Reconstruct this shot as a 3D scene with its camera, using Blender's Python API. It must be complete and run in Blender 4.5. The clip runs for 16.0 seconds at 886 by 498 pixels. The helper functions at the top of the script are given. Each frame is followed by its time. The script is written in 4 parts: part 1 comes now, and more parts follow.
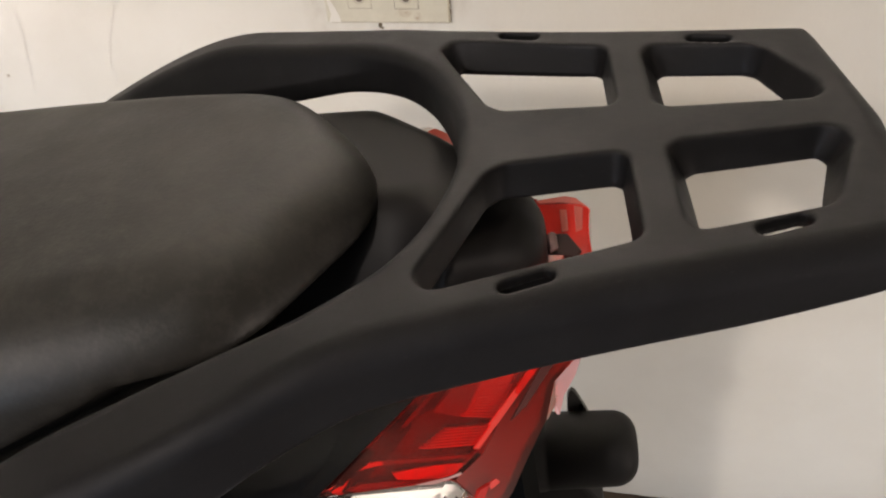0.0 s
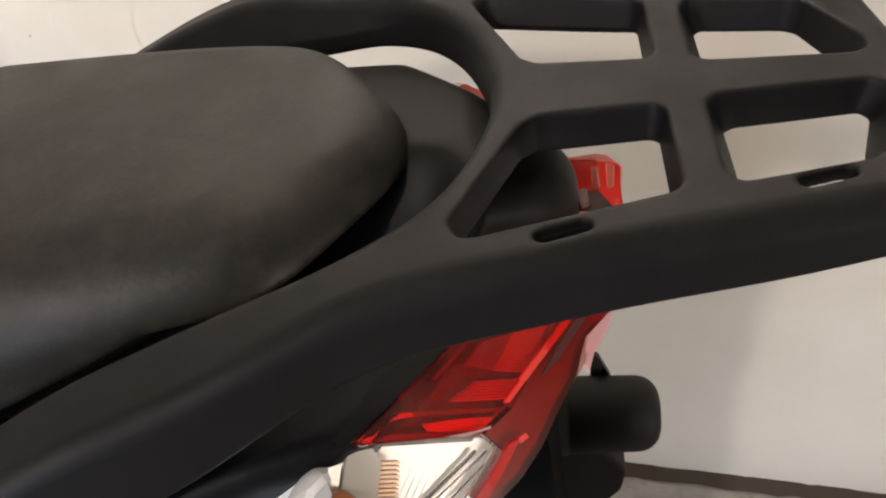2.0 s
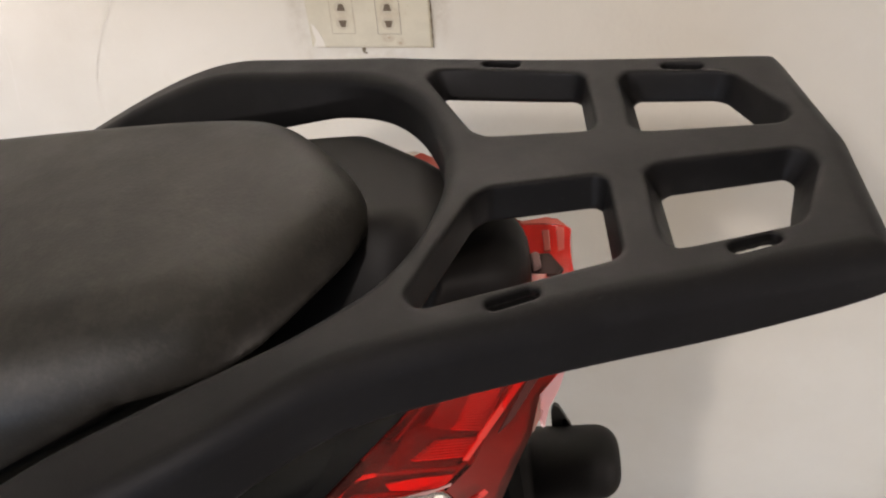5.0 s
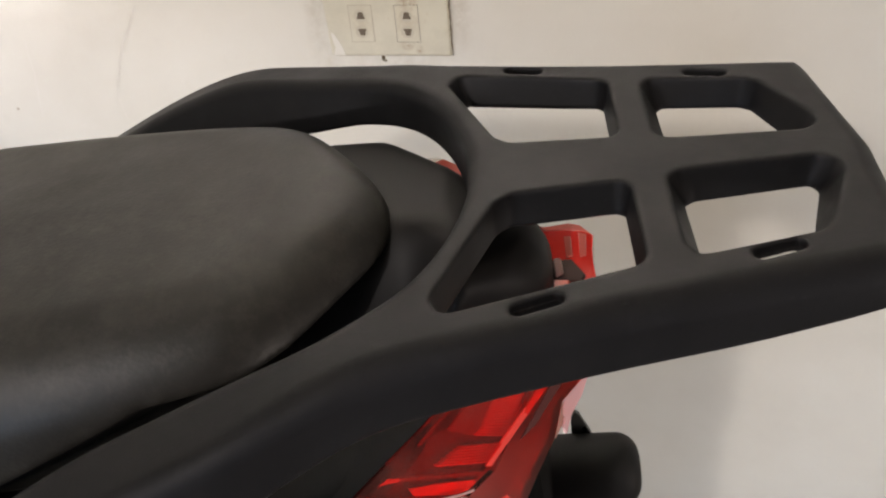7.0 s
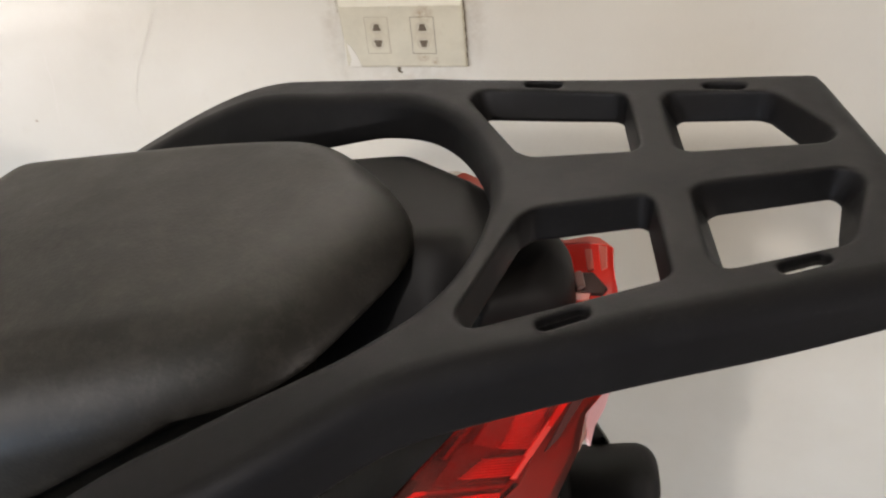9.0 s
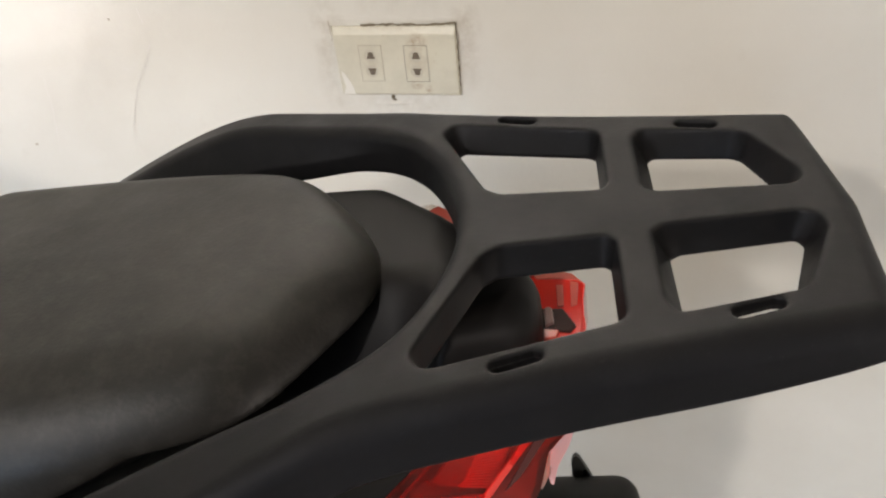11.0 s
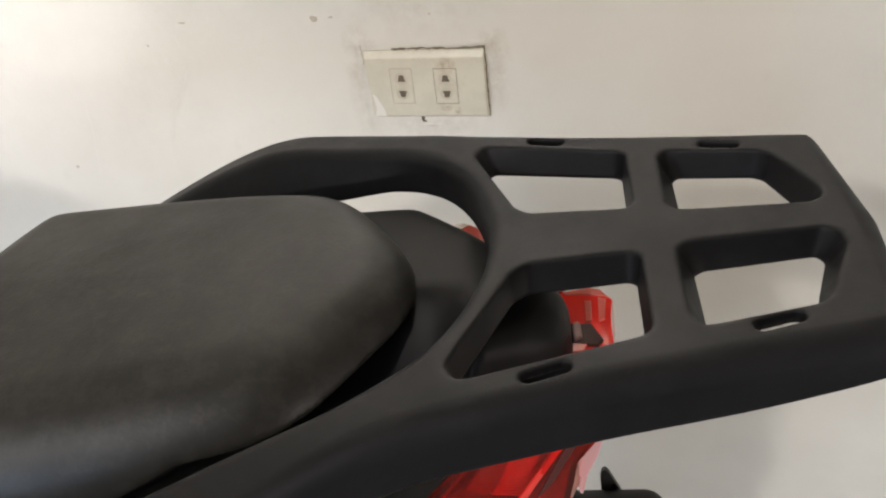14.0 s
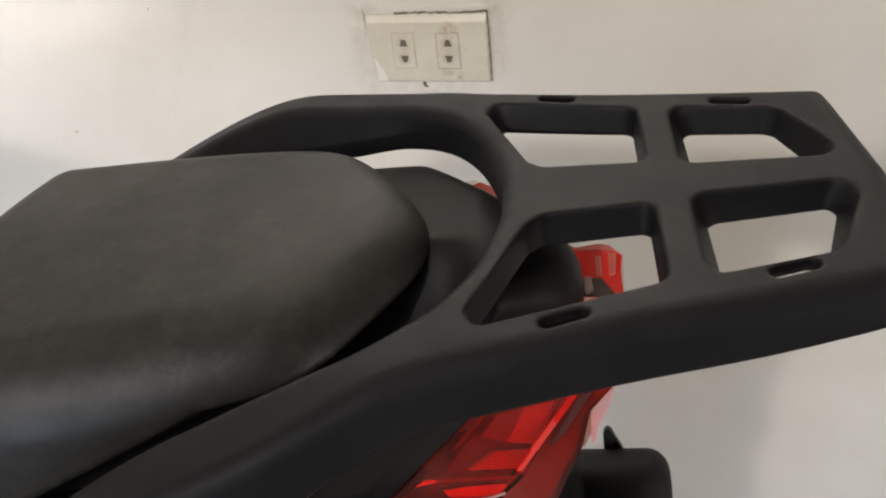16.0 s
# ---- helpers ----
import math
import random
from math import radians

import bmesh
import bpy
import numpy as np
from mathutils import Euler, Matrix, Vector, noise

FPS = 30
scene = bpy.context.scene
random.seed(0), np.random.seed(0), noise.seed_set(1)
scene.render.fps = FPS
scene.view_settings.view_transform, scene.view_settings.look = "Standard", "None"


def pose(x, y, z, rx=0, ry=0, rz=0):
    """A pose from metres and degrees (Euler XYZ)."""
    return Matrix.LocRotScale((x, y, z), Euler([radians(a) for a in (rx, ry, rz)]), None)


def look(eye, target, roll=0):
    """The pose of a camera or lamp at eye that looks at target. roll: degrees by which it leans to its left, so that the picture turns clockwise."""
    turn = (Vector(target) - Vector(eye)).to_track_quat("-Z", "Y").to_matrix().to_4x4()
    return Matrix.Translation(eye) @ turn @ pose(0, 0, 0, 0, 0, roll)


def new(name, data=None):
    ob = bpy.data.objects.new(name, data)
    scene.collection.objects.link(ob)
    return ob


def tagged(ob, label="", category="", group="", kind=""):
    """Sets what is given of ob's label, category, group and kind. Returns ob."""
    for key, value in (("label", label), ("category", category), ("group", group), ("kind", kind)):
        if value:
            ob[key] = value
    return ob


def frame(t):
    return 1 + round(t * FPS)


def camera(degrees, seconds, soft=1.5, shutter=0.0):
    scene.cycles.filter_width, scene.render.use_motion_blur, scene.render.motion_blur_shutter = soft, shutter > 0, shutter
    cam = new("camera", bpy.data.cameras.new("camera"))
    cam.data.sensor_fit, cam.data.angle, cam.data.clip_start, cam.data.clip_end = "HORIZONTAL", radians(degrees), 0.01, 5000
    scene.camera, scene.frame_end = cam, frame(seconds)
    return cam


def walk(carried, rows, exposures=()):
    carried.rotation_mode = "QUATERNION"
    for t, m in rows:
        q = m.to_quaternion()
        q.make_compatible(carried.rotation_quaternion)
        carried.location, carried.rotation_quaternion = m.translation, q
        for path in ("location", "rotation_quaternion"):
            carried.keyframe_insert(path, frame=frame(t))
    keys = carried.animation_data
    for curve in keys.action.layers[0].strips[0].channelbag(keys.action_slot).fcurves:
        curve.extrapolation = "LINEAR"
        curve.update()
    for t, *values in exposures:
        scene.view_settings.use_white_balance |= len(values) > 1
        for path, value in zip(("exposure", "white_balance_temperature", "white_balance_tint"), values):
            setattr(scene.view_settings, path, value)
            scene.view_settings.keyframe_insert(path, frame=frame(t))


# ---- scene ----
cam = camera(51.13, 16.0, 2.1)
ROWS = [
    (0.0, 0.2353, -0.7933, 1.0297, 52.43, 4.43, 10.96),
    (0.5, 0.2304, -0.7974, 1.0265, 52.05, 4.41, 11.43),
    (1.0, 0.2296, -0.8009, 1.0249, 51.51, 4.83, 12.11),
    (1.5, 0.2284, -0.8009, 1.0237, 51.20, 4.71, 12.37),
    (2.0, 0.2285, -0.7964, 1.0209, 50.92, 4.38, 12.14),
    (2.5, 0.2245, -0.7922, 1.0205, 51.32, 4.07, 11.49),
    (3.0, 0.2268, -0.7843, 1.0257, 52.19, 3.75, 9.71),
    (3.5, 0.2273, -0.7899, 1.0340, 53.10, 4.18, 9.55),
    (3.7, 0.2326, -0.7947, 1.0346, 53.56, 4.41, 9.62),
    (5.8, 0.2385, -0.8091, 1.0425, 53.48, 4.02, 9.77),
    (6.0, 0.2405, -0.8102, 1.0403, 54.00, 4.70, 10.02),
    (6.5, 0.2361, -0.8094, 1.0413, 54.14, 4.72, 10.39),
    (7.0, 0.2328, -0.8080, 1.0399, 54.11, 4.62, 10.57),
    (7.5, 0.2326, -0.8051, 1.0420, 54.25, 4.45, 10.43),
    (8.0, 0.2288, -0.8051, 1.0384, 54.09, 4.36, 10.49),
    (8.5, 0.2277, -0.8076, 1.0428, 54.48, 4.76, 10.61),
    (9.0, 0.2278, -0.8099, 1.0446, 54.59, 5.09, 11.01),
    (9.5, 0.2318, -0.8059, 1.0474, 55.13, 5.54, 12.77),
    (10.0, 0.2390, -0.8010, 1.0494, 55.99, 4.97, 12.74),
    (10.2, 0.2446, -0.8005, 1.0495, 55.96, 4.83, 11.94),
    (12.3, 0.2485, -0.8084, 1.0510, 55.78, 5.92, 12.39),
    (12.5, 0.2470, -0.8084, 1.0512, 55.93, 5.93, 12.73),
    (13.0, 0.2473, -0.8101, 1.0540, 56.22, 6.34, 12.90),
    (13.5, 0.2544, -0.8097, 1.0564, 56.80, 6.36, 12.81),
    (14.0, 0.2494, -0.8179, 1.0591, 57.18, 6.16, 13.29),
    (14.5, 0.2478, -0.8214, 1.0585, 57.13, 6.00, 13.25),
    (15.0, 0.2408, -0.8262, 1.0597, 57.09, 5.79, 13.20),
    (15.5, 0.2417, -0.8262, 1.0580, 56.65, 5.70, 12.69),
    (16.0, 0.2400, -0.8291, 1.0533, 55.65, 5.65, 12.90),
]
EXPOSURES = ((0.0, 0.02, 7100, 17.5), (3.7, 0.02, 7050, 18.5), (8.0, 0.03, 6800, 15.5), (12.5, 0.09, 6700, 13.5), (14.5, -0.02, 6650, 13.5), (16.0, -0.07, 6700, 15))
walk(cam, [(t, pose(x, y, z, rx, ry, rz)) for t, x, y, z, rx, ry, rz in ROWS],
     EXPOSURES)

# ---- world and light ----
world = bpy.data.worlds.new("world")
scene.world = world
world.use_nodes = True
wn = world.node_tree.nodes
sky = wn.new("ShaderNodeTexSky")
sky.sky_type = "NISHITA"
sky.sun_disc = False
sky.sun_elevation, sky.sun_rotation = radians(40), radians(150)
world.node_tree.links.new(sky.outputs[0], wn["Background"].inputs[0])
wn["Background"].inputs[1].default_value = 0.1


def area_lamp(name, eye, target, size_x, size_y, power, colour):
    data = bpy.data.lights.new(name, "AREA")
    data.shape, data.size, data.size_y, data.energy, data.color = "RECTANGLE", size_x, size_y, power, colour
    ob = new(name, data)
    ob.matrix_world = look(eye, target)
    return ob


# daylight: bright sky in the upper part of the doorway, the cooler yard below it, and the sunlit ground outside a side
# door
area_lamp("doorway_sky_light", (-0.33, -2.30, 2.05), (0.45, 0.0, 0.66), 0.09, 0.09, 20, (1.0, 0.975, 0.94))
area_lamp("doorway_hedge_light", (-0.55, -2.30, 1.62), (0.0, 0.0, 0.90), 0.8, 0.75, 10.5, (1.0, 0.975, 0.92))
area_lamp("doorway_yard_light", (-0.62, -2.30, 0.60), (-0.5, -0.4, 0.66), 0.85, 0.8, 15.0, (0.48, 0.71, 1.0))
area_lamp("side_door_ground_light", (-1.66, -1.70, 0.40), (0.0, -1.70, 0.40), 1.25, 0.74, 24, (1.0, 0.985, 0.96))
# added fill from the right, no source seen; it brightens the tail lamp
area_lamp("east_fill_light", (3.80, -1.99, 0.58), (0.2, -0.6, 0.7), 0.60, 1.05, 40, (1.0, 0.93, 0.87))
# low sun through the doorway, a bright patch high on the wall
sun_patch = area_lamp("doorway_sun_light", (-0.70, -2.30, 1.80), (0.05, 0.0, 1.58), 0.3, 0.3, 10.5, (1.0, 0.965, 0.94))
sun_patch.data.spread = radians(26)
scene.view_settings.exposure = 0.0

# ---- materials ----


def material(name, colour, rough=0.5, metal=0.0, coat=0.0, spec=0.5):
    m = bpy.data.materials.new(name)
    m.use_nodes = True
    b = m.node_tree.nodes["Principled BSDF"]
    b.inputs["Base Color"].default_value = (*colour, 1)
    b.inputs["Roughness"].default_value = rough
    b.inputs["Metallic"].default_value = metal
    b.inputs["Coat Weight"].default_value = coat
    b.inputs["Coat Roughness"].default_value = 0.08
    b.inputs["Specular IOR Level"].default_value = spec
    return m


def node(m, kind, **values):
    n = m.node_tree.nodes.new(kind)
    for k, v in values.items():
        n.inputs[k].default_value = v
    return n


def wire(m, a, b):
    m.node_tree.links.new(a, b)


def coords(m, stretch=(1, 1, 1)):
    c = m.node_tree.nodes.new("ShaderNodeTexCoord")
    mp = m.node_tree.nodes.new("ShaderNodeMapping")
    mp.inputs["Scale"].default_value = stretch
    wire(m, c.outputs["Object"], mp.inputs["Vector"])
    return mp.outputs["Vector"]


def noise_at(m, vec, scale, detail=4.0, rough=0.55):
    n = node(m, "ShaderNodeTexNoise", Scale=scale, Detail=detail, Roughness=rough)
    wire(m, vec, n.inputs["Vector"])
    return n.outputs["Fac"]


def ramp(m, fac, stops):
    r = m.node_tree.nodes.new("ShaderNodeValToRGB")
    els = r.color_ramp.elements
    while len(els) < len(stops):
        els.new(0.5)
    for e, (pos, c) in zip(els, stops):
        e.position, e.color = pos, (*c, 1) if len(c) == 3 else c
    wire(m, fac, r.inputs["Fac"])
    return r.outputs["Color"]


def mix(m, a, b, fac, mode="MIX"):
    n = m.node_tree.nodes.new("ShaderNodeMix")
    n.data_type, n.blend_type = "RGBA", mode
    for sock, val in ((n.inputs[0], fac), (n.inputs[6], a), (n.inputs[7], b)):
        if isinstance(val, (int, float)):
            sock.default_value = val
        elif isinstance(val, tuple):
            sock.default_value = (*val, 1)
        else:
            wire(m, val, sock)
    return n.outputs[2]


def spot(m, centre, radii):
    """1 at a point of the object, falling to 0 at the given radii."""
    c = m.node_tree.nodes.new("ShaderNodeTexCoord")
    mp = m.node_tree.nodes.new("ShaderNodeMapping")
    mp.inputs["Scale"].default_value = tuple(1 / r for r in radii)
    mp.inputs["Location"].default_value = tuple(-a / r for a, r in zip(centre, radii))
    wire(m, c.outputs["Object"], mp.inputs["Vector"])
    g = m.node_tree.nodes.new("ShaderNodeTexGradient")
    g.gradient_type = "SPHERICAL"
    wire(m, mp.outputs["Vector"], g.inputs["Vector"])
    return g.outputs["Fac"]


def product(m, a, b):
    n = m.node_tree.nodes.new("ShaderNodeMath")
    n.operation = "MULTIPLY"
    wire(m, a, n.inputs[0])
    if isinstance(b, (int, float)):
        n.inputs[1].default_value = b
    else:
        wire(m, b, n.inputs[1])
    return n.outputs[0]


def shade(m, colour=None, rough=None, heights=()):
    b = m.node_tree.nodes["Principled BSDF"]
    if colour is not None:
        wire(m, colour, b.inputs["Base Color"])
    if rough is not None:
        wire(m, rough, b.inputs["Roughness"])
    last = None
    for h, strength, dist in heights:
        bump = node(m, "ShaderNodeBump", Strength=strength, Distance=dist)
        wire(m, h, bump.inputs["Height"])
        if last is not None:
            wire(m, last, bump.inputs["Normal"])
        last = bump.outputs["Normal"]
    if last is not None:
        wire(m, last, b.inputs["Normal"])
    return m


def grey(v):
    return (v, v, v)


def make_rack_plastic():
    m = material("rack_plastic", (0.018, 0.0175, 0.017), 0.55, spec=0.21)
    m.node_tree.nodes["Principled BSDF"].inputs["Specular Tint"].default_value = (0.97, 0.965, 1.0, 1)
    v = coords(m)
    big = noise_at(m, v, 14, 5)
    fine = noise_at(m, v, 1500, 2)
    c = ramp(m, big, [(0.3, (0.0037, 0.0036, 0.0039)), (0.7, (0.0058, 0.0056, 0.0058))])
    dust = ramp(m, noise_at(m, v, 420, 3, 0.6), [(0.64, grey(0.0)), (0.78, grey(0.5))])
    c = mix(m, c, (0.0172, 0.0167, 0.0166), dust)
    c = mix(m, c, (0.0100, 0.0096, 0.0097), ramp(m, noise_at(m, v, 70, 6, 0.7), [(0.5, grey(0.0)), (0.75, grey(0.55))]))
    r = ramp(m, noise_at(m, v, 30, 4), [(0.3, grey(0.48)), (0.7, grey(0.62))])
    return shade(m, c, r, [(noise_at(m, v, 120, 3), 0.06, 0.002), (fine, 0.18, 0.0004)])


def make_vinyl():
    m = material("seat_vinyl", (0.02, 0.018, 0.015), 0.5, spec=0.26)
    v = coords(m)
    c = ramp(m, noise_at(m, v, 13, 5, 0.6), [(0.3, (0.0122, 0.0114, 0.0102)), (0.5, (0.0175, 0.0163, 0.0142)), (0.72, (0.0250, 0.0232, 0.0196))])
    dust = ramp(m, noise_at(m, v, 95, 8, 0.72), [(0.46, grey(0.0)), (0.72, grey(0.5))])
    c = mix(m, c, (0.046, 0.0430, 0.0365), dust)
    c = mix(m, c, (0.007, 0.0065, 0.006), ramp(m, noise_at(m, v, 150, 5, 0.7), [(0.60, grey(0.0)), (0.74, grey(0.5))]))
    r = ramp(m, noise_at(m, v, 24, 5), [(0.3, grey(0.44)), (0.7, grey(0.56))])
    grain = node(m, "ShaderNodeTexVoronoi", Scale=520.0)
    wire(m, v, grain.inputs["Vector"])
    return shade(m, c, r, [(noise_at(m, v, 9, 3), 0.16, 0.01), (noise_at(m, v, 45, 4), 0.10, 0.003), (grain.outputs["Distance"], 0.10, 0.0006)])


def make_wall_paint():
    m = material("wall_paint", (0.74, 0.70, 0.64), 0.22, spec=0.6)
    v = coords(m)
    c = ramp(m, noise_at(m, v, 3.2, 6, 0.6), [(0.3, (0.665, 0.632, 0.555)), (0.5, (0.71, 0.682, 0.608)), (0.7, (0.745, 0.722, 0.652))])
    smudge = ramp(m, noise_at(m, v, 26, 8, 0.7), [(0.62, grey(0.0)), (0.8, grey(0.22))])
    c = mix(m, c, (0.56, 0.50, 0.42), smudge)
    blotch = ramp(m, noise_at(m, v, 45, 7, 0.7), [(0.42, grey(0.0)), (0.66, grey(1.0))])
    for centre, radii, power in (((-0.066, 0.0, 0.735), (0.024, 0.03, 0.034), 1.3), ((0.068, 0.0, 0.715), (0.022, 0.03, 0.052), 1.0), ((0.070, 0.0, 0.745), (0.018, 0.03, 0.022), 1.0), ((-0.070, 0.0, 0.690), (0.016, 0.03, 0.050), 0.8), ((-0.01, 0.0, 0.785), (0.11, 0.03, 0.045), 0.5),
                                 ((0.0, 0.0, 0.658), (0.09, 0.03, 0.022), 0.7), ((-0.30, 0.0, 0.71), (0.10, 0.03, 0.12), 0.12)):
        c = mix(m, c, (0.50, 0.45, 0.365), product(m, product(m, blotch, spot(m, centre, radii)), power * 0.8))
    return shade(m, c, None, [(noise_at(m, v, 5, 3), 0.25, 0.02), (noise_at(m, v, 160, 4), 0.15, 0.002)])


def make_bounce_paint():
    m = material("bounce_paint", (0.075, 0.085, 0.1), 0.6)
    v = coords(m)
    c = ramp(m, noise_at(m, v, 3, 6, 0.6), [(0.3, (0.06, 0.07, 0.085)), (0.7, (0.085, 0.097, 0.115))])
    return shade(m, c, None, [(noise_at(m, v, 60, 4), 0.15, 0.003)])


def make_floor_tile():
    m = material("floor_cement", (0.34, 0.32, 0.29), 0.28)
    v = coords(m)
    c = ramp(m, noise_at(m, v, 12, 8, 0.7), [(0.3, (0.22, 0.205, 0.185)), (0.55, (0.36, 0.34, 0.31)), (0.75, (0.47, 0.45, 0.42))])
    return shade(m, c, ramp(m, noise_at(m, v, 20, 4), [(0.3, grey(0.2)), (0.7, grey(0.45))]), [(noise_at(m, v, 60, 5), 0.2, 0.004)])


def make_plate_plastic():
    m = material("socket_plastic", (0.66, 0.60, 0.47), 0.38)
    v = coords(m)
    c = ramp(m, noise_at(m, v, 30, 6, 0.65), [(0.3, (0.56, 0.525, 0.415)), (0.6, (0.64, 0.605, 0.485))])
    c = mix(m, c, (0.40, 0.27, 0.13), ramp(m, noise_at(m, v, 75, 6, 0.7), [(0.62, grey(0.0)), (0.76, grey(0.55))]))
    blotch = ramp(m, noise_at(m, v, 190, 6, 0.7), [(0.36, grey(0.0)), (0.62, grey(1.0))])
    for centre, radii, power in (((0.018, -0.009, -0.0245), (0.008, 0.02, 0.006), 1.0), ((0.022, -0.009, 0.0195), (0.012, 0.02, 0.010), 0.9), ((0.030, -0.009, -0.029), (0.005, 0.02, 0.005), 0.9),
                                 ((0.020, -0.009, 0.0), (0.016, 0.02, 0.022), 0.45), ((-0.025, -0.009, 0.0), (0.014, 0.02, 0.020), 0.35), ((0.0, -0.009, 0.034), (0.06, 0.02, 0.006), 0.5)):
        c = mix(m, c, (0.33, 0.22, 0.12), product(m, product(m, blotch, spot(m, centre, radii)), power))
    return shade(m, c, None, [(noise_at(m, v, 300, 3), 0.06, 0.001)])


def lens_material(name, tint, gloss_rough, index=1.5, haze=0.0, dust=(0.5, 0.3, 0.25), frost=0.0):
    m = bpy.data.materials.new(name)
    m.use_nodes = True
    nt = m.node_tree
    nt.nodes.remove(nt.nodes["Principled BSDF"])
    out = nt.nodes["Material Output"]
    if frost:
        clear = node(m, "ShaderNodeBsdfRefraction", Color=(*tint, 1), Roughness=frost, IOR=1.3)
    else:
        clear = node(m, "ShaderNodeBsdfTransparent", Color=(*tint, 1))
    gloss = node(m, "ShaderNodeBsdfGlossy", Roughness=gloss_rough)
    fr = node(m, "ShaderNodeFresnel", IOR=index)
    veil = nt.nodes.new("ShaderNodeMixShader")
    dusty = node(m, "ShaderNodeBsdfDiffuse", Color=(*dust, 1))
    wire(m, ramp(m, noise_at(m, coords(m, (1, 1, 2)), 60, 4, 0.6), [(0.35, grey(haze * 0.5)), (0.7, grey(haze * 1.5))]), veil.inputs[0])
    wire(m, clear.outputs[0], veil.inputs[1])
    wire(m, dusty.outputs[0], veil.inputs[2])
    mx = nt.nodes.new("ShaderNodeMixShader")
    wire(m, fr.outputs[0], mx.inputs[0])
    wire(m, veil.outputs[0], mx.inputs[1])
    wire(m, gloss.outputs[0], mx.inputs[2])
    wire(m, mx.outputs[0], out.inputs["Surface"])
    return m


RACK_PLASTIC = make_rack_plastic()
VINYL = make_vinyl()
WALL_PAINT = make_wall_paint()
CEMENT = make_floor_tile()
PLATE = make_plate_plastic()
BOUNCE_PAINT = make_bounce_paint()
COWL_PLASTIC = shade(material("cowl_plastic", (0.0088, 0.0081, 0.0078), 0.5, spec=0.13), None, None, [])
PANEL_PLASTIC = material("panel_plastic", (0.0055, 0.0057, 0.0066), 0.5, spec=0.09)
MUFFLER_PAINT = material("muffler_paint", (0.0065, 0.0062, 0.006), 0.62, spec=0.25)
BRACKET_STEEL = material("bracket_steel", (0.05, 0.05, 0.047), 0.5)
TYRE_RUBBER = material("tyre_rubber", (0.004, 0.004, 0.004), 0.9, spec=0.03)
RED_LENS = lens_material("red_lens", (0.81, 0.085, 0.066), 0.08, 1.4, 0.075, (0.70, 0.25, 0.20), 0.22)
RED_REAR = lens_material("red_rear_lens", (0.70, 0.105, 0.07), 0.24, 1.28, 0.045, (0.60, 0.18, 0.125), 0.5)
CLEAR_LENS = lens_material("clear_lens", (0.97, 0.97, 0.95), 0.10, 1.15)
REFLECTOR = material("reflector_chrome", (0.98, 0.98, 0.98), 0.40, 0.6)
LAMP_BACK = material("lamp_back", (0.075, 0.062, 0.06), 0.5, 0.0)
LAMP_GREY = material("lamp_grey", (0.24, 0.21, 0.20), 0.4)
# bright red that paints highlights on the ridge and rear facet
LENS_GLINT = material("lens_glint", (0.85, 0.05, 0.035), 0.4, spec=0.3)
LENS_SEAM = material("lens_seam", (0.085, 0.016, 0.013), 0.45, spec=0.2)
LENS_DEEP = material("lens_deep", (0.50, 0.02, 0.015), 0.5, spec=0.2)
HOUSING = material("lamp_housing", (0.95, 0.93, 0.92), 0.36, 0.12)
RECESS_SHADE = material("recess_shade", (0.045, 0.019, 0.016), 0.6, spec=0.15)
AMBER_RIB = material("amber_rib", (0.85, 0.47, 0.22), 0.3)
BULB_AMBER = material("bulb_amber", (0.50, 0.17, 0.07), 0.2, coat=0.6)
RED_PAINT = material("red_plastic", (0.82, 0.032, 0.020), 0.18, coat=1.0)
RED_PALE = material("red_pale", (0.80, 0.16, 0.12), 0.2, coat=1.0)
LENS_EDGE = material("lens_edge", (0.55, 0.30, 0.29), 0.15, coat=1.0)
SILVER = material("silver_paint", (0.40, 0.39, 0.37), 0.5, 0.2)
REAR_BACK = material("rear_back", (0.26, 0.15, 0.105), 0.5, spec=0.2)
LENS_BROWN = material("lens_brown", (0.30, 0.17, 0.14), 0.2, coat=0.5)
CLIP_GREY = material("clip_grey", (0.22, 0.09, 0.08), 0.35)
HOLE_DARK = material("socket_hole", (0.13, 0.10, 0.07), 0.7)
COLLAR = shade(material("collar_plastic", (0.52, 0.475, 0.37), 0.5))
PAINT_SMEAR = material("paint_smear", (0.72, 0.69, 0.62), 0.5)
DIRT = material("edge_dirt", (0.075, 0.055, 0.04), 0.9)
CRACK = material("crack_shade", (0.70, 0.668, 0.612), 0.9)
SPECK = material("speck_brown", (0.50, 0.44, 0.35), 0.9)
GAP_BROWN = material("gap_brown", (0.21, 0.175, 0.12), 0.9)
GAP_PALE = material("gap_pale", (0.42, 0.36, 0.27), 0.9)
CEILING_PAINT = material("ceiling_paint", (0.74, 0.67, 0.57), 0.8)

# ---- mesh helpers ----


def mesh_object(name, verts, faces, mat, smooth=True):
    me = bpy.data.meshes.new(name)
    me.from_pydata([tuple(v) for v in verts], [], [tuple(f) for f in faces])
    me.update()
    me.materials.append(mat)
    if smooth:
        me.polygons.foreach_set("use_smooth", [True] * len(me.polygons))
    return new(name, me)


def bm_object(name, bm, mat, smooth=False):
    bmesh.ops.recalc_face_normals(bm, faces=bm.faces)
    me = bpy.data.meshes.new(name)
    bm.to_mesh(me)
    bm.free()
    me.materials.append(mat)
    if smooth:
        me.polygons.foreach_set("use_smooth", [True] * len(me.polygons))
    return new(name, me)


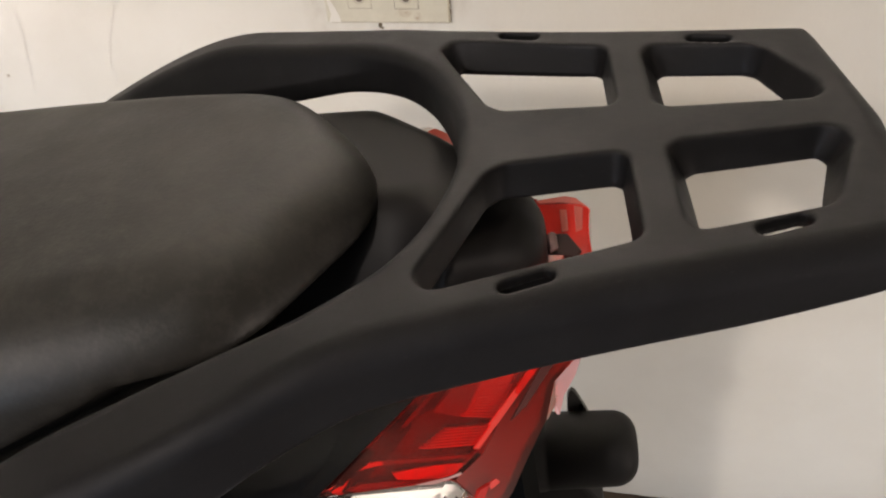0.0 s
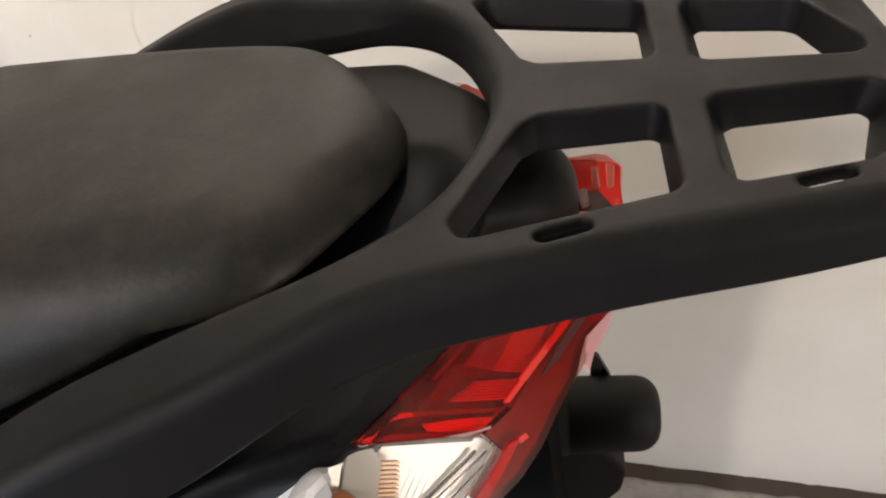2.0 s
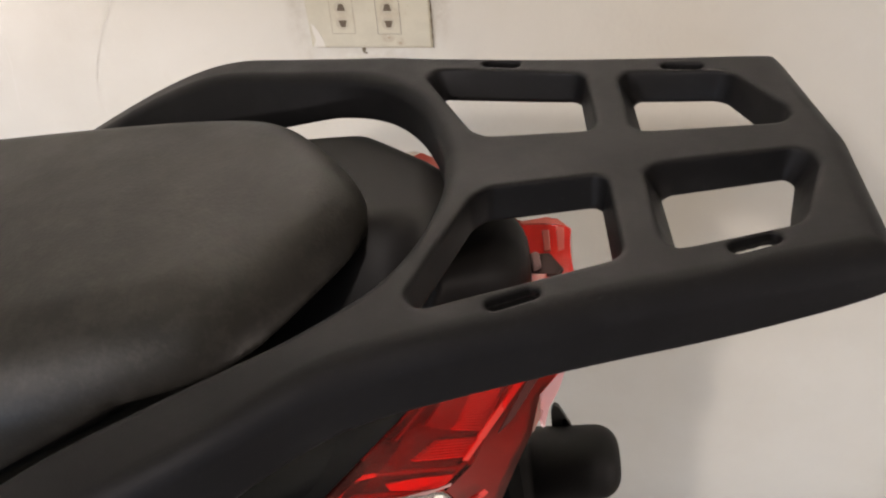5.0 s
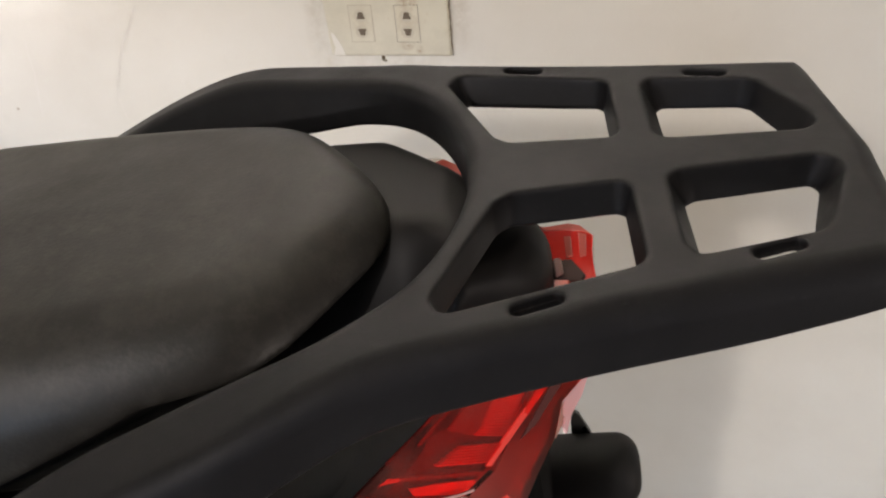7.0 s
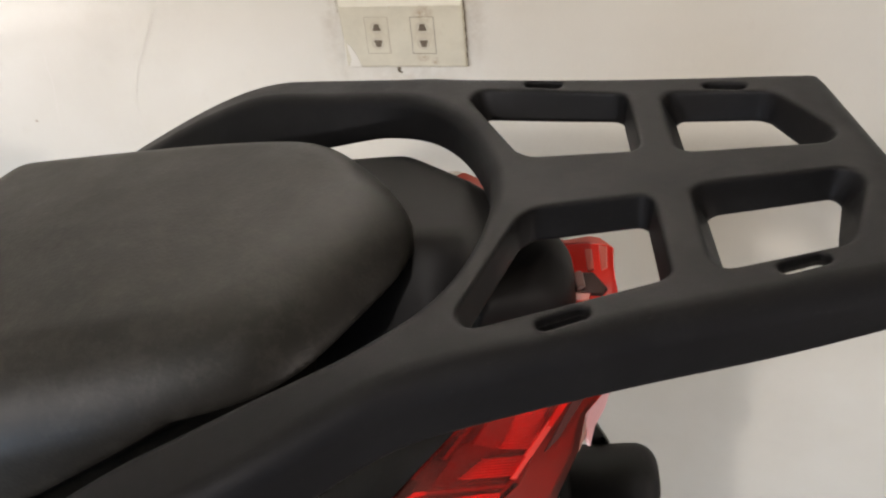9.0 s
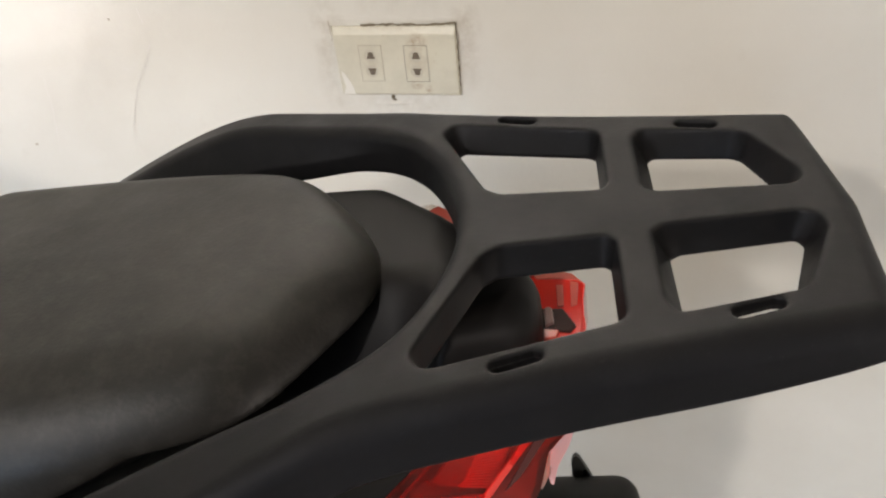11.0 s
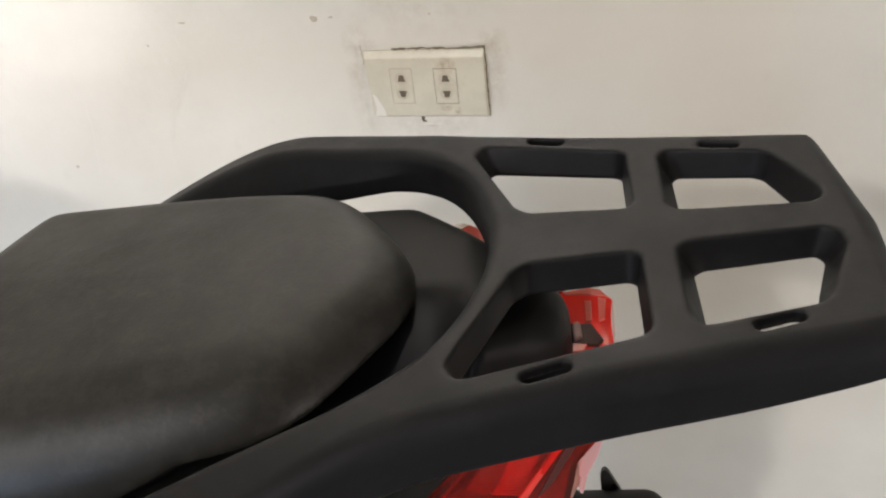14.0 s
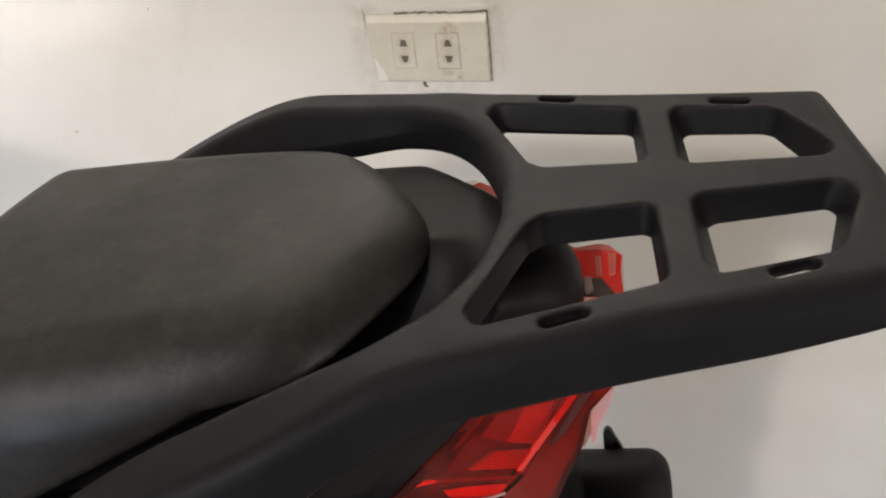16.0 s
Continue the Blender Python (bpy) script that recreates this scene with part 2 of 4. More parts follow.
def box(bm, x0, x1, y0, y1, z0, z1, bevel=0.0):
    res = bmesh.ops.create_cube(bm, size=1.0)
    vs = res["verts"]
    for v in vs:
        v.co = ((x0 + x1) / 2 + v.co.x * (x1 - x0), (y0 + y1) / 2 + v.co.y * (y1 - y0), (z0 + z1) / 2 + v.co.z * (z1 - z0))
    if bevel:
        es = {e for v in vs for e in v.link_edges}
        bmesh.ops.bevel(bm, geom=list(es), offset=bevel, segments=3, affect="EDGES", profile=0.5)
    return bm


def round_max(a, b, r):
    return np.minimum(np.maximum(a, b), -r) + np.hypot(np.maximum(a + r, 0), np.maximum(b + r, 0))


def round_min(a, b, r):
    return -round_max(-a, -b, r)


def poly_sdf(u, v, pts, r=0.0):
    """Signed distance to a closed polygon, its corners rounded by r."""
    best = np.full(np.broadcast(u, v).shape, 1e9)
    sign = np.ones_like(best)
    n = len(pts)
    for i in range(n):
        (ax_, ay_), (bx_, by_) = pts[i], pts[(i + 1) % n]
        ex, ey = bx_ - ax_, by_ - ay_
        wx, wy = u - ax_, v - ay_
        k = np.clip((wx * ex + wy * ey) / (ex * ex + ey * ey), 0, 1)
        best = np.minimum(best, (wx - ex * k) ** 2 + (wy - ey * k) ** 2)
        c1, c2, c3 = v >= ay_, v < by_, ex * wy > ey * wx
        sign = np.where((c1 & c2 & c3) | (~c1 & ~c2 & ~c3), -sign, sign)
    return sign * np.sqrt(best) - r


def capsule(u, v, a, b, r):
    ex, ey = b[0] - a[0], b[1] - a[1]
    k = np.clip(((u - a[0]) * ex + (v - a[1]) * ey) / (ex * ex + ey * ey), 0, 1)
    return np.hypot(u - a[0] - ex * k, v - a[1] - ey * k) - r


def mirrored(half):
    """A closed outline from its half with v >= 0, given from rear to front."""
    return list(half) + [(u, -v) for u, v in reversed(half) if v > 0]


def softened(pts, rounds=2):
    """The outline with its corners cut twice, so that it runs in curves."""
    for _ in range(rounds):
        out = []
        for (a, b), (c, d) in zip(pts, pts[1:] + pts[:1]):
            out += [(0.75 * a + 0.25 * c, 0.75 * b + 0.25 * d), (0.25 * a + 0.75 * c, 0.25 * b + 0.75 * d)]
        pts = out
    return pts


def filleted(pts, t):
    """The outline with each corner replaced by a short curve that starts t before it."""
    out = []
    n = len(pts)
    for i in range(n):
        (ax_, ay_), (bx_, by_), (cx_, cy_) = pts[i - 1], pts[i], pts[(i + 1) % n]
        la, lc = math.hypot(ax_ - bx_, ay_ - by_), math.hypot(cx_ - bx_, cy_ - by_)
        ta, tc = min(t, 0.48 * la) / la, min(t, 0.48 * lc) / lc
        p, q = (bx_ + (ax_ - bx_) * ta, by_ + (ay_ - by_) * ta), (bx_ + (cx_ - bx_) * tc, by_ + (cy_ - by_) * tc)
        for k in range(5):
            f = k / 4
            out.append(tuple((1 - f) ** 2 * p[j] + 2 * f * (1 - f) * pts[i][j] + f * f * q[j] for j in (0, 1)))
    return out


def solid(fn, lo, hi, step):
    """The surface of fn < 0 inside a box, as vertices and quads (millimetres in, metres out)."""
    axs = [np.arange(lo[i], hi[i] + step, step) for i in range(3)]
    X, Y, Z = axs[0][:, None, None], axs[1][None, :, None], axs[2][None, None, :]
    V = np.broadcast_to(fn(X, Y, Z), tuple(len(a) for a in axs)).astype(np.float32).copy()
    V[0], V[-1], V[:, 0], V[:, -1], V[:, :, 0], V[:, :, -1] = 1, 1, 1, 1, 1, 1
    S = V < 0
    n = np.array(V.shape) - 1

    def corner(A, c):
        return A[c[0]:c[0] + n[0], c[1]:c[1] + n[1], c[2]:c[2] + n[2]]
    cs = [(i, j, k) for i in (0, 1) for j in (0, 1) for k in (0, 1)]
    some = np.zeros(tuple(n), bool)
    every = np.ones(tuple(n), bool)
    for c in cs:
        some |= corner(S, c)
        every &= corner(S, c)
    idx = np.argwhere(some & ~every)
    where = -np.ones(tuple(n), np.int64)
    where[tuple(idx.T)] = np.arange(len(idx))
    total = np.zeros((len(idx), 3))
    count = np.zeros(len(idx))
    for c in cs:
        for axis in range(3):
            if c[axis]:
                continue
            d = list(c)
            d[axis] = 1
            a = V[idx[:, 0] + c[0], idx[:, 1] + c[1], idx[:, 2] + c[2]]
            b = V[idx[:, 0] + d[0], idx[:, 1] + d[1], idx[:, 2] + d[2]]
            hit = (a < 0) != (b < 0)
            f = np.where(hit, a / np.where(hit, a - b, 1), 0)
            p = np.array(c, float)[None, :].repeat(len(idx), 0)
            p[:, axis] += f
            total[hit] += p[hit]
            count[hit] += 1
    verts = (idx + total / count[:, None]) * step + np.array(lo)
    inner = np.all((idx > 0) & (idx < n - 1), axis=1)
    for _ in range(2):
        x, y, z = verts.T
        f = fn(x, y, z)
        h = 0.2
        g = np.stack([(fn(x + h, y, z) - f) / h, (fn(x, y + h, z) - f) / h, (fn(x, y, z + h) - f) / h], 1)
        move = -g * (f / np.maximum((g * g).sum(1), 0.2))[:, None]
        verts = verts + np.where(inner[:, None], np.clip(move, -0.6 * step, 0.6 * step), 0)
    faces = []
    for axis in range(3):
        o1, o2 = [(1, 2), (2, 0), (0, 1)][axis]
        sl0, sl1 = [slice(None)] * 3, [slice(None)] * 3
        sl0[axis], sl1[axis] = slice(0, -1), slice(1, None)
        A, B = S[tuple(sl0)], S[tuple(sl1)]
        e = np.argwhere(A != B)
        e = e[(e[:, o1] > 0) & (e[:, o2] > 0) & (e[:, o1] < n[o1]) & (e[:, o2] < n[o2])]
        flip = A[tuple(e.T)]
        q = []
        for s1, s2 in ((1, 1), (0, 1), (0, 0), (1, 0)):
            c = e.copy()
            c[:, o1] -= s1
            c[:, o2] -= s2
            q.append(where[tuple(c.T)])
        q = np.stack(q, 1)
        q[~flip] = q[~flip][:, ::-1]
        faces.append(q)
    return verts / 1000.0, np.concatenate(faces)


# ---- the room ----
SOCKET_Z = 0.706
WALL_Y = 0.0045


def wall_with_opening(name, x0, x1, y0, y1, z0, z1, hole=None, along="x", mat=WALL_PAINT, label="cream painted plaster wall, stained and slightly uneven"):
    """A wall of real thickness; hole: (low, high, bottom, top) along its length."""
    bm = bmesh.new()
    if hole is None:
        box(bm, x0, x1, y0, y1, z0, z1)
    else:
        a, b, c, d = hole
        if along == "x":
            for q in ((x0, a, z0, z1), (b, x1, z0, z1), (a, b, z0, c), (a, b, d, z1)):
                box(bm, q[0], q[1], y0, y1, q[2], q[3])
        else:
            for q in ((y0, a, z0, z1), (b, y1, z0, z1), (a, b, z0, c), (a, b, d, z1)):
                box(bm, x0, x1, q[0], q[1], q[2], q[3])
    return tagged(bm_object(name, bm, mat), label, "wall", kind="structure")


# unseen south and east walls: dark blue-grey keeps bounced light low and cool
BACK_LABEL = "unseen wall, dull blue-grey to darken and cool the bounced light"
wall_with_opening("wall_north", -1.85, 4.00, WALL_Y, WALL_Y + 0.12, 0, 2.9)
wall_with_opening("wall_south", -1.85, 0.6, -2.50, -2.38, 0, 2.9, (-1.12, -0.12, 0.02, 2.30), "x", BOUNCE_PAINT, BACK_LABEL)
wall_with_opening("wall_south_2", 0.6, 4.00, -2.50, -2.38, 0, 2.9, None, "x", BOUNCE_PAINT, BACK_LABEL)
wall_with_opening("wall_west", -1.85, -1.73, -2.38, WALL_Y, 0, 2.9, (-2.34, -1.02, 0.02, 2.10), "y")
wall_with_opening("wall_east", 3.88, 4.00, -2.38, WALL_Y, 0, 2.9, (-2.32, -1.66, 0.02, 1.25), "y", BOUNCE_PAINT, BACK_LABEL)
bm = bmesh.new()
box(bm, -1.85, 4.00, -2.50, WALL_Y + 0.12, -0.1, 0.0)
tagged(bm_object("floor", bm, CEMENT), "smooth grey cement floor with a worn gloss", "floor", kind="structure")
bm = bmesh.new()
box(bm, -1.85, 4.00, -2.50, WALL_Y + 0.12, 2.9, 3.0)
tagged(bm_object("ceiling", bm, CEILING_PAINT), "plain off-white painted ceiling", "ceiling", kind="structure")


def ribbon(name, pts, width, mat, flat="y", level=0.0, jitter=0.0):
    """A thin uneven strip along pts, on a wall (flat='y': pts are x, z) or the floor (pts are x, y)."""
    verts, faces = [], []
    for i, (a, b) in enumerate(pts):
        p, q = pts[max(i - 1, 0)], pts[min(i + 1, len(pts) - 1)]
        dx, dy = q[0] - p[0], q[1] - p[1]
        l = math.hypot(dx, dy)
        for s in (-0.5, 0.5):
            w = width * (1 + jitter * random.uniform(-1, 1)) * s
            c = (a - dy / l * w, b + dx / l * w)
            verts.append((c[0], level, c[1]) if flat == "y" else (c[0], c[1], level))
        if i:
            k = 2 * i
            faces.append((k - 2, k - 1, k + 1, k))
    return mesh_object(name, verts, faces, mat, False)


edge = [(-1.7 + i * 0.02, WALL_Y - 0.012) for i in range(196)]
strip = ribbon("floor_edge", edge, 0.024, DIRT, "z", 0.002, 0.25)
tagged(strip, "dark brown dirt line where floor meets wall", "floor edge", kind="structure")

# ---- the motorcycle ----
# Its own axes: u to the rear, v to its right-hand side (the wall), w up, from the middle of the carrier.
AX, VV, NN = Vector((0.98909, 0.13963, 0.04689)), Vector((-0.13927, 0.99020, -0.01071)), Vector((-0.04792, 0.00406, 0.99884))
ORIGIN = Vector((0.23223, -0.46720, 0.83976))
BIKE = Matrix.Translation(ORIGIN) @ Matrix((AX, VV, NN)).transposed().to_4x4()
bike = tagged(new("motorcycle"), "black and red motorcycle parked beside a cream wall", "motorcycle")
bike.matrix_world = Matrix.Translation((ORIGIN.x - 0.3, ORIGIN.y - 0.04, 0.0))


def part(ob, parent, label="", own=True):
    """Puts a mesh under a thing or part; own: its vertices are in the motorcycle's axes."""
    place = BIKE if own else Matrix.Identity(4)
    base = parent.matrix_world if parent is bike else BIKE
    ob.parent = parent
    ob.matrix_parent_inverse = Matrix.Identity(4)
    ob.matrix_basis = base.inverted() @ place
    if label:
        ob["label"] = label
    return ob


# carrier and grab rail, one moulding
OUTER = softened(mirrored([(99, 0), (98.3, 8), (94.2, 62), (93.2, 74), (92, 80), (88.5, 83), (82, 84.5), (70, 86.8), (50, 90), (-8, 100.5), (-52, 111.2), (-90, 121), (-115, 131.5),
                  (-147, 148), (-179, 162), (-209, 173), (-300, 204), (-360, 224)]))
INNER = softened(mirrored([(-67, 0), (-67, 14), (-72, 38), (-80, 60), (-90, 77), (-102, 90), (-119, 102.5), (-149, 116), (-189, 134),
                  (-219, 146), (-300, 174), (-372, 199)]), 3)
# openings: outline at the top face, and at the foot of their drafted walls
HOLE_A = (filleted([(-80.5, 86), (-76.5, 94), (-71.5, 94.6), (-6, 75.5), (-2, 71), (-2, 22.5), (-6, 18), (-50, 21), (-57, 27)], 3),
          filleted([(-73, 83.5), (-70, 88), (-8, 72.5), (-5, 69), (-5, 24), (-8, 21.5), (-46, 24.5), (-52, 30)], 1.5))
HOLE_B = (filleted([(11.8, 64.5), (16, 71.8), (21, 71.2), (60, 62.8), (65, 58.5), (80.3, 23), (79, 15), (73, 10.5), (17, 13.2), (11.8, 18.5)], 3),
          filleted([(20, 62.5), (23, 66.3), (57, 60.5), (61.5, 57), (74.8, 17), (72.5, 12.2), (24, 17), (20, 20)], 1.5))
SLOTS = [((-48.5, 95.6), (-36, 91.2)), ((36.8, 74.0), (49.6, 70.3))]


def top_height(u):
    k = np.minimum(u + 98, 0)
    j = np.minimum(u + 185, 0)
    return -0.105 * (np.sqrt(k * k + 60) - 60 ** 0.5) - 0.5 * (np.sqrt(j * j + 3600) - 60)


def rack_field(u, v, w):
    va = np.abs(v)
    out = poly_sdf(u, v, OUTER)
    ring = poly_sdf(u, v, INNER) + 1.3
    top = top_height(u) + 0.03 * np.minimum(v + 110, 0)
    top = top - 0.055 * np.maximum(-112 - u, 0) * np.clip((-v - 60) / 40, 0, 1)
    depth = np.maximum(top - w, 0)
    arm = np.clip((-86 - u) / 80, 0, 1)
    arm = arm * arm * (3 - 2 * arm)
    edge_on = np.maximum(np.clip((out + 15) / 9, 0, 1), 0.8 * np.clip((9 - ring) / 6, 0, 1))
    tail = np.clip((u - 5) / 90, 0, 1)
    thick = 15 + (11 - 8 * tail * tail) * edge_on * (1 - arm) + arm * (17.3 - 9 * np.clip((15 - ring) / 10, 0, 1) + 0.13 * np.maximum(-130 - u, 0))
    crown = top - 0.125 * np.maximum(out + 34, 0) * arm
    d = round_max(out - 0.06 * depth + 1.5, w - crown + 0.30 * round_min(np.maximum(out + 11, 0), 40 + 0 * out, 1) * (1 - arm), 8)
    d = round_max(d, -ring - 0.08 * depth - 0.5 * arm * round_min(depth, 10 + 0.12 * np.maximum(-105 - u, 0) + 0 * depth, 3), 7.0 - 2.2 * arm)
    d = round_max(d, top - thick - w, 2.5)
    for upper, lower in (HOLE_A, HOLE_B):
        f = np.clip(depth / 15, 0, 1.6)
        d = round_max(d, -(poly_sdf(u, va, upper) * (1 - f) + poly_sdf(u + (v < 0) * (2.6 * np.clip((u - 40) / 25, 0, 1) + 5 * np.clip((-42 - u) / 8, 0, 1)), va, lower) * f), 1.3)
    for a, b in SLOTS:
        d = np.maximum(d, -np.maximum(capsule(u, va, a, b, 4.8 if a[0] < 0 else 4.1), w + 4.5))
        d = round_max(d, -capsule(u, va, a, b, 3.3), 0.9)
    (a, b), (c, e) = SLOTS[1]
    d = np.maximum(d, -np.maximum(capsule(u, v, (a, -b), (c, -e), 14), w + 6.5))
    return d


verts, faces = solid(rack_field, (-330, -218, -112), (101, 218, 4), 1.25)
part(mesh_object("luggage_rack", verts, faces, RACK_PLASTIC), bike, "matt black moulded carrier with four openings and strap slots")

# seat
SEAT = softened(mirrored([(-104, 0), (-107, 14), (-112.5, 28), (-122, 44), (-132, 60), (-143, 75), (-160, 88), (-190, 97), (-230, 104), (-300, 111),
                 (-360, 115), (-480, 116), (-800, 112)]))


def seat_field(u, v, w):
    d2 = poly_sdf(u, v, SEAT)
    fall = np.maximum(-325 - u, 0)
    tilt = 0.041 * np.maximum(-154 - u, 0) * np.clip(v / 100, 0, 1)
    flank = np.clip((10 - v) / 50, 0, 1) * np.clip((u + 420) / 120, 0, 1)
    top = -2 - 7 * (v / 100) ** 2 - 28.3 * (1 - np.exp(-(fall / 35.2) ** 2)) - 0.016 * np.minimum(fall, 165) - tilt
    low = np.clip(top - 26 - 0.42 * np.maximum(-195 - u, 0) - w, 0, 30)
    top = top - 0.34 * flank * round_max(d2 + 30, 0 * d2, 5)
    d = round_max(d2 + 1.2 * low, w - top, 20 + 7 * np.clip((v + 20) / 40, 0, 1))
    return np.maximum(d, -95 + 0.05 * (u + 100) - w)


verts, faces = solid(seat_field, (-760, -140, -130), (-95, 140, 14), 3.0)
part(mesh_object("seat", verts, faces, VINYL), bike, "dusty black vinyl pillion seat with soft rounded edges")

# unseen tank shape ahead of the seat, added to shade the wall
def tank_field(u, v, w):
    a = np.hypot((u + 800) / 200, v / 125) - 1
    return round_max(a * 125, w - 105 + 0.0016 * v * v + 0.0006 * (u + 800) ** 2, 40)


verts, faces = solid(lambda u, v, w: np.maximum(tank_field(u, v, w), -120 - w), (-1010, -130, -122), (-590, 130, 112), 6.0)
part(mesh_object("unseen_tank", verts, faces, PANEL_PLASTIC), bike, "unseen black tank shape added to shade the wall")

# cowl between the seat and the carrier
COWL = softened(mirrored([(-35, 0), (-36, 12), (-44, 24), (-60, 34.5), (-77, 46.5), (-92, 62.3), (-107, 78), (-114, 83.8), (-122, 85.2), (-142, 86.2), (-190, 87)]))


def cowl_field(u, v, w):
    d2 = poly_sdf(u, v, COWL)
    top = -22.3 - 0.26 * np.maximum(u + 82, 0) - 0.0004 * v * v
    a, b = np.clip((-v + 4) / 76, 0, 1), np.clip((-70 - u) / 34, 0, 1)
    top = top - 0.5 * np.maximum(-150 - u, 0) - 110 * a * a * (3 - 2 * a) * b * b * (3 - 2 * b)
    d = round_max(d2, w - top, 9 + 7 * np.clip((u + 72) / 30, 0, 1))
    return np.maximum(d, -105 - w)


verts, faces = solid(cowl_field, (-190, -94, -106), (-30, 94, -14), 2.5)
part(mesh_object("tail_cowl", verts, faces, COWL_PLASTIC), bike, "black plastic tail cover behind the seat")

# side body under the grab rail
BODY = softened(mirrored([(-72, 0), (-74, 62), (-80, 88), (-90, 105), (-115, 135), (-150, 148), (-195, 164), (-240, 178), (-420, 200), (-780, 200)]))


def body_field(u, v, w):
    d2 = poly_sdf(u, v, BODY)
    top = -57 + 0.16 * np.minimum(u + 150, 0) - 45 * np.clip((-d2 - 38) / 24, 0, 1)
    d = round_max(d2 + 0.22 * np.maximum(-40 - w, 0), w - top, 10)
    return round_max(d, -210 - 0.25 * np.maximum(u + 75, -160) - w, 12)


verts, faces = solid(body_field, (-760, -204, -260), (-66, 204, -16), 4.0)
part(mesh_object("side_panel", verts, faces, PANEL_PLASTIC), bike, "glossy black plastic side panels")


def prism(name, front, depth_dir, depth, mat, bevel=0.0):
    """A solid from a front outline (millimetres, motorcycle axes) pushed back along depth_dir."""
    bm = bmesh.new()
    fv = [bm.verts.new(Vector(p) / 1000) for p in front]
    off = Vector(depth_dir).normalized() * depth / 1000
    bv = [bm.verts.new(v.co + off) for v in fv]
    n = len(fv)
    bm.faces.new(fv)
    bm.faces.new(bv[::-1])
    for i in range(n):
        bm.faces.new((fv[i], bv[i], bv[(i + 1) % n], fv[(i + 1) % n]))
    if bevel:
        bmesh.ops.bevel(bm, geom=list(bm.edges), offset=bevel / 1000, segments=2, affect="EDGES", profile=0.5)
    return bm_object(name, bm, mat)


def level(pts, along):
    """The outline moved along one direction on to its own best plane."""
    p = np.array(pts, float)
    mid_point = p.mean(0)
    normal = np.linalg.svd(p - mid_point)[2][2]
    k = (p - mid_point) @ normal / (np.array(along) @ normal)
    return [tuple(q) for q in p - k[:, None] * np.array(along)]


# tail lamp: a red lens that sweeps from the middle forward to each side, a clear winker lens below it
TAIL_IN = (-0.75, 0.45, -0.1)


def on_quad(q, s, t, sink):
    """A point of a four-cornered lens (top left, bottom left, bottom right, top right), sunk behind it."""
    tl, bl, br, tr = (Vector(p) for p in q)
    return (tl.lerp(bl, t)).lerp(tr.lerp(br, t), s) + Vector(TAIL_IN).normalized() * sink


CLEAR_QUAD = ((-117, -139, -50), (-138, -174, -86), (-93, -155, -108.5), (-66, -110.5, -84))
LAMP_SET = Vector((-1.7, 8.4, -9.8))


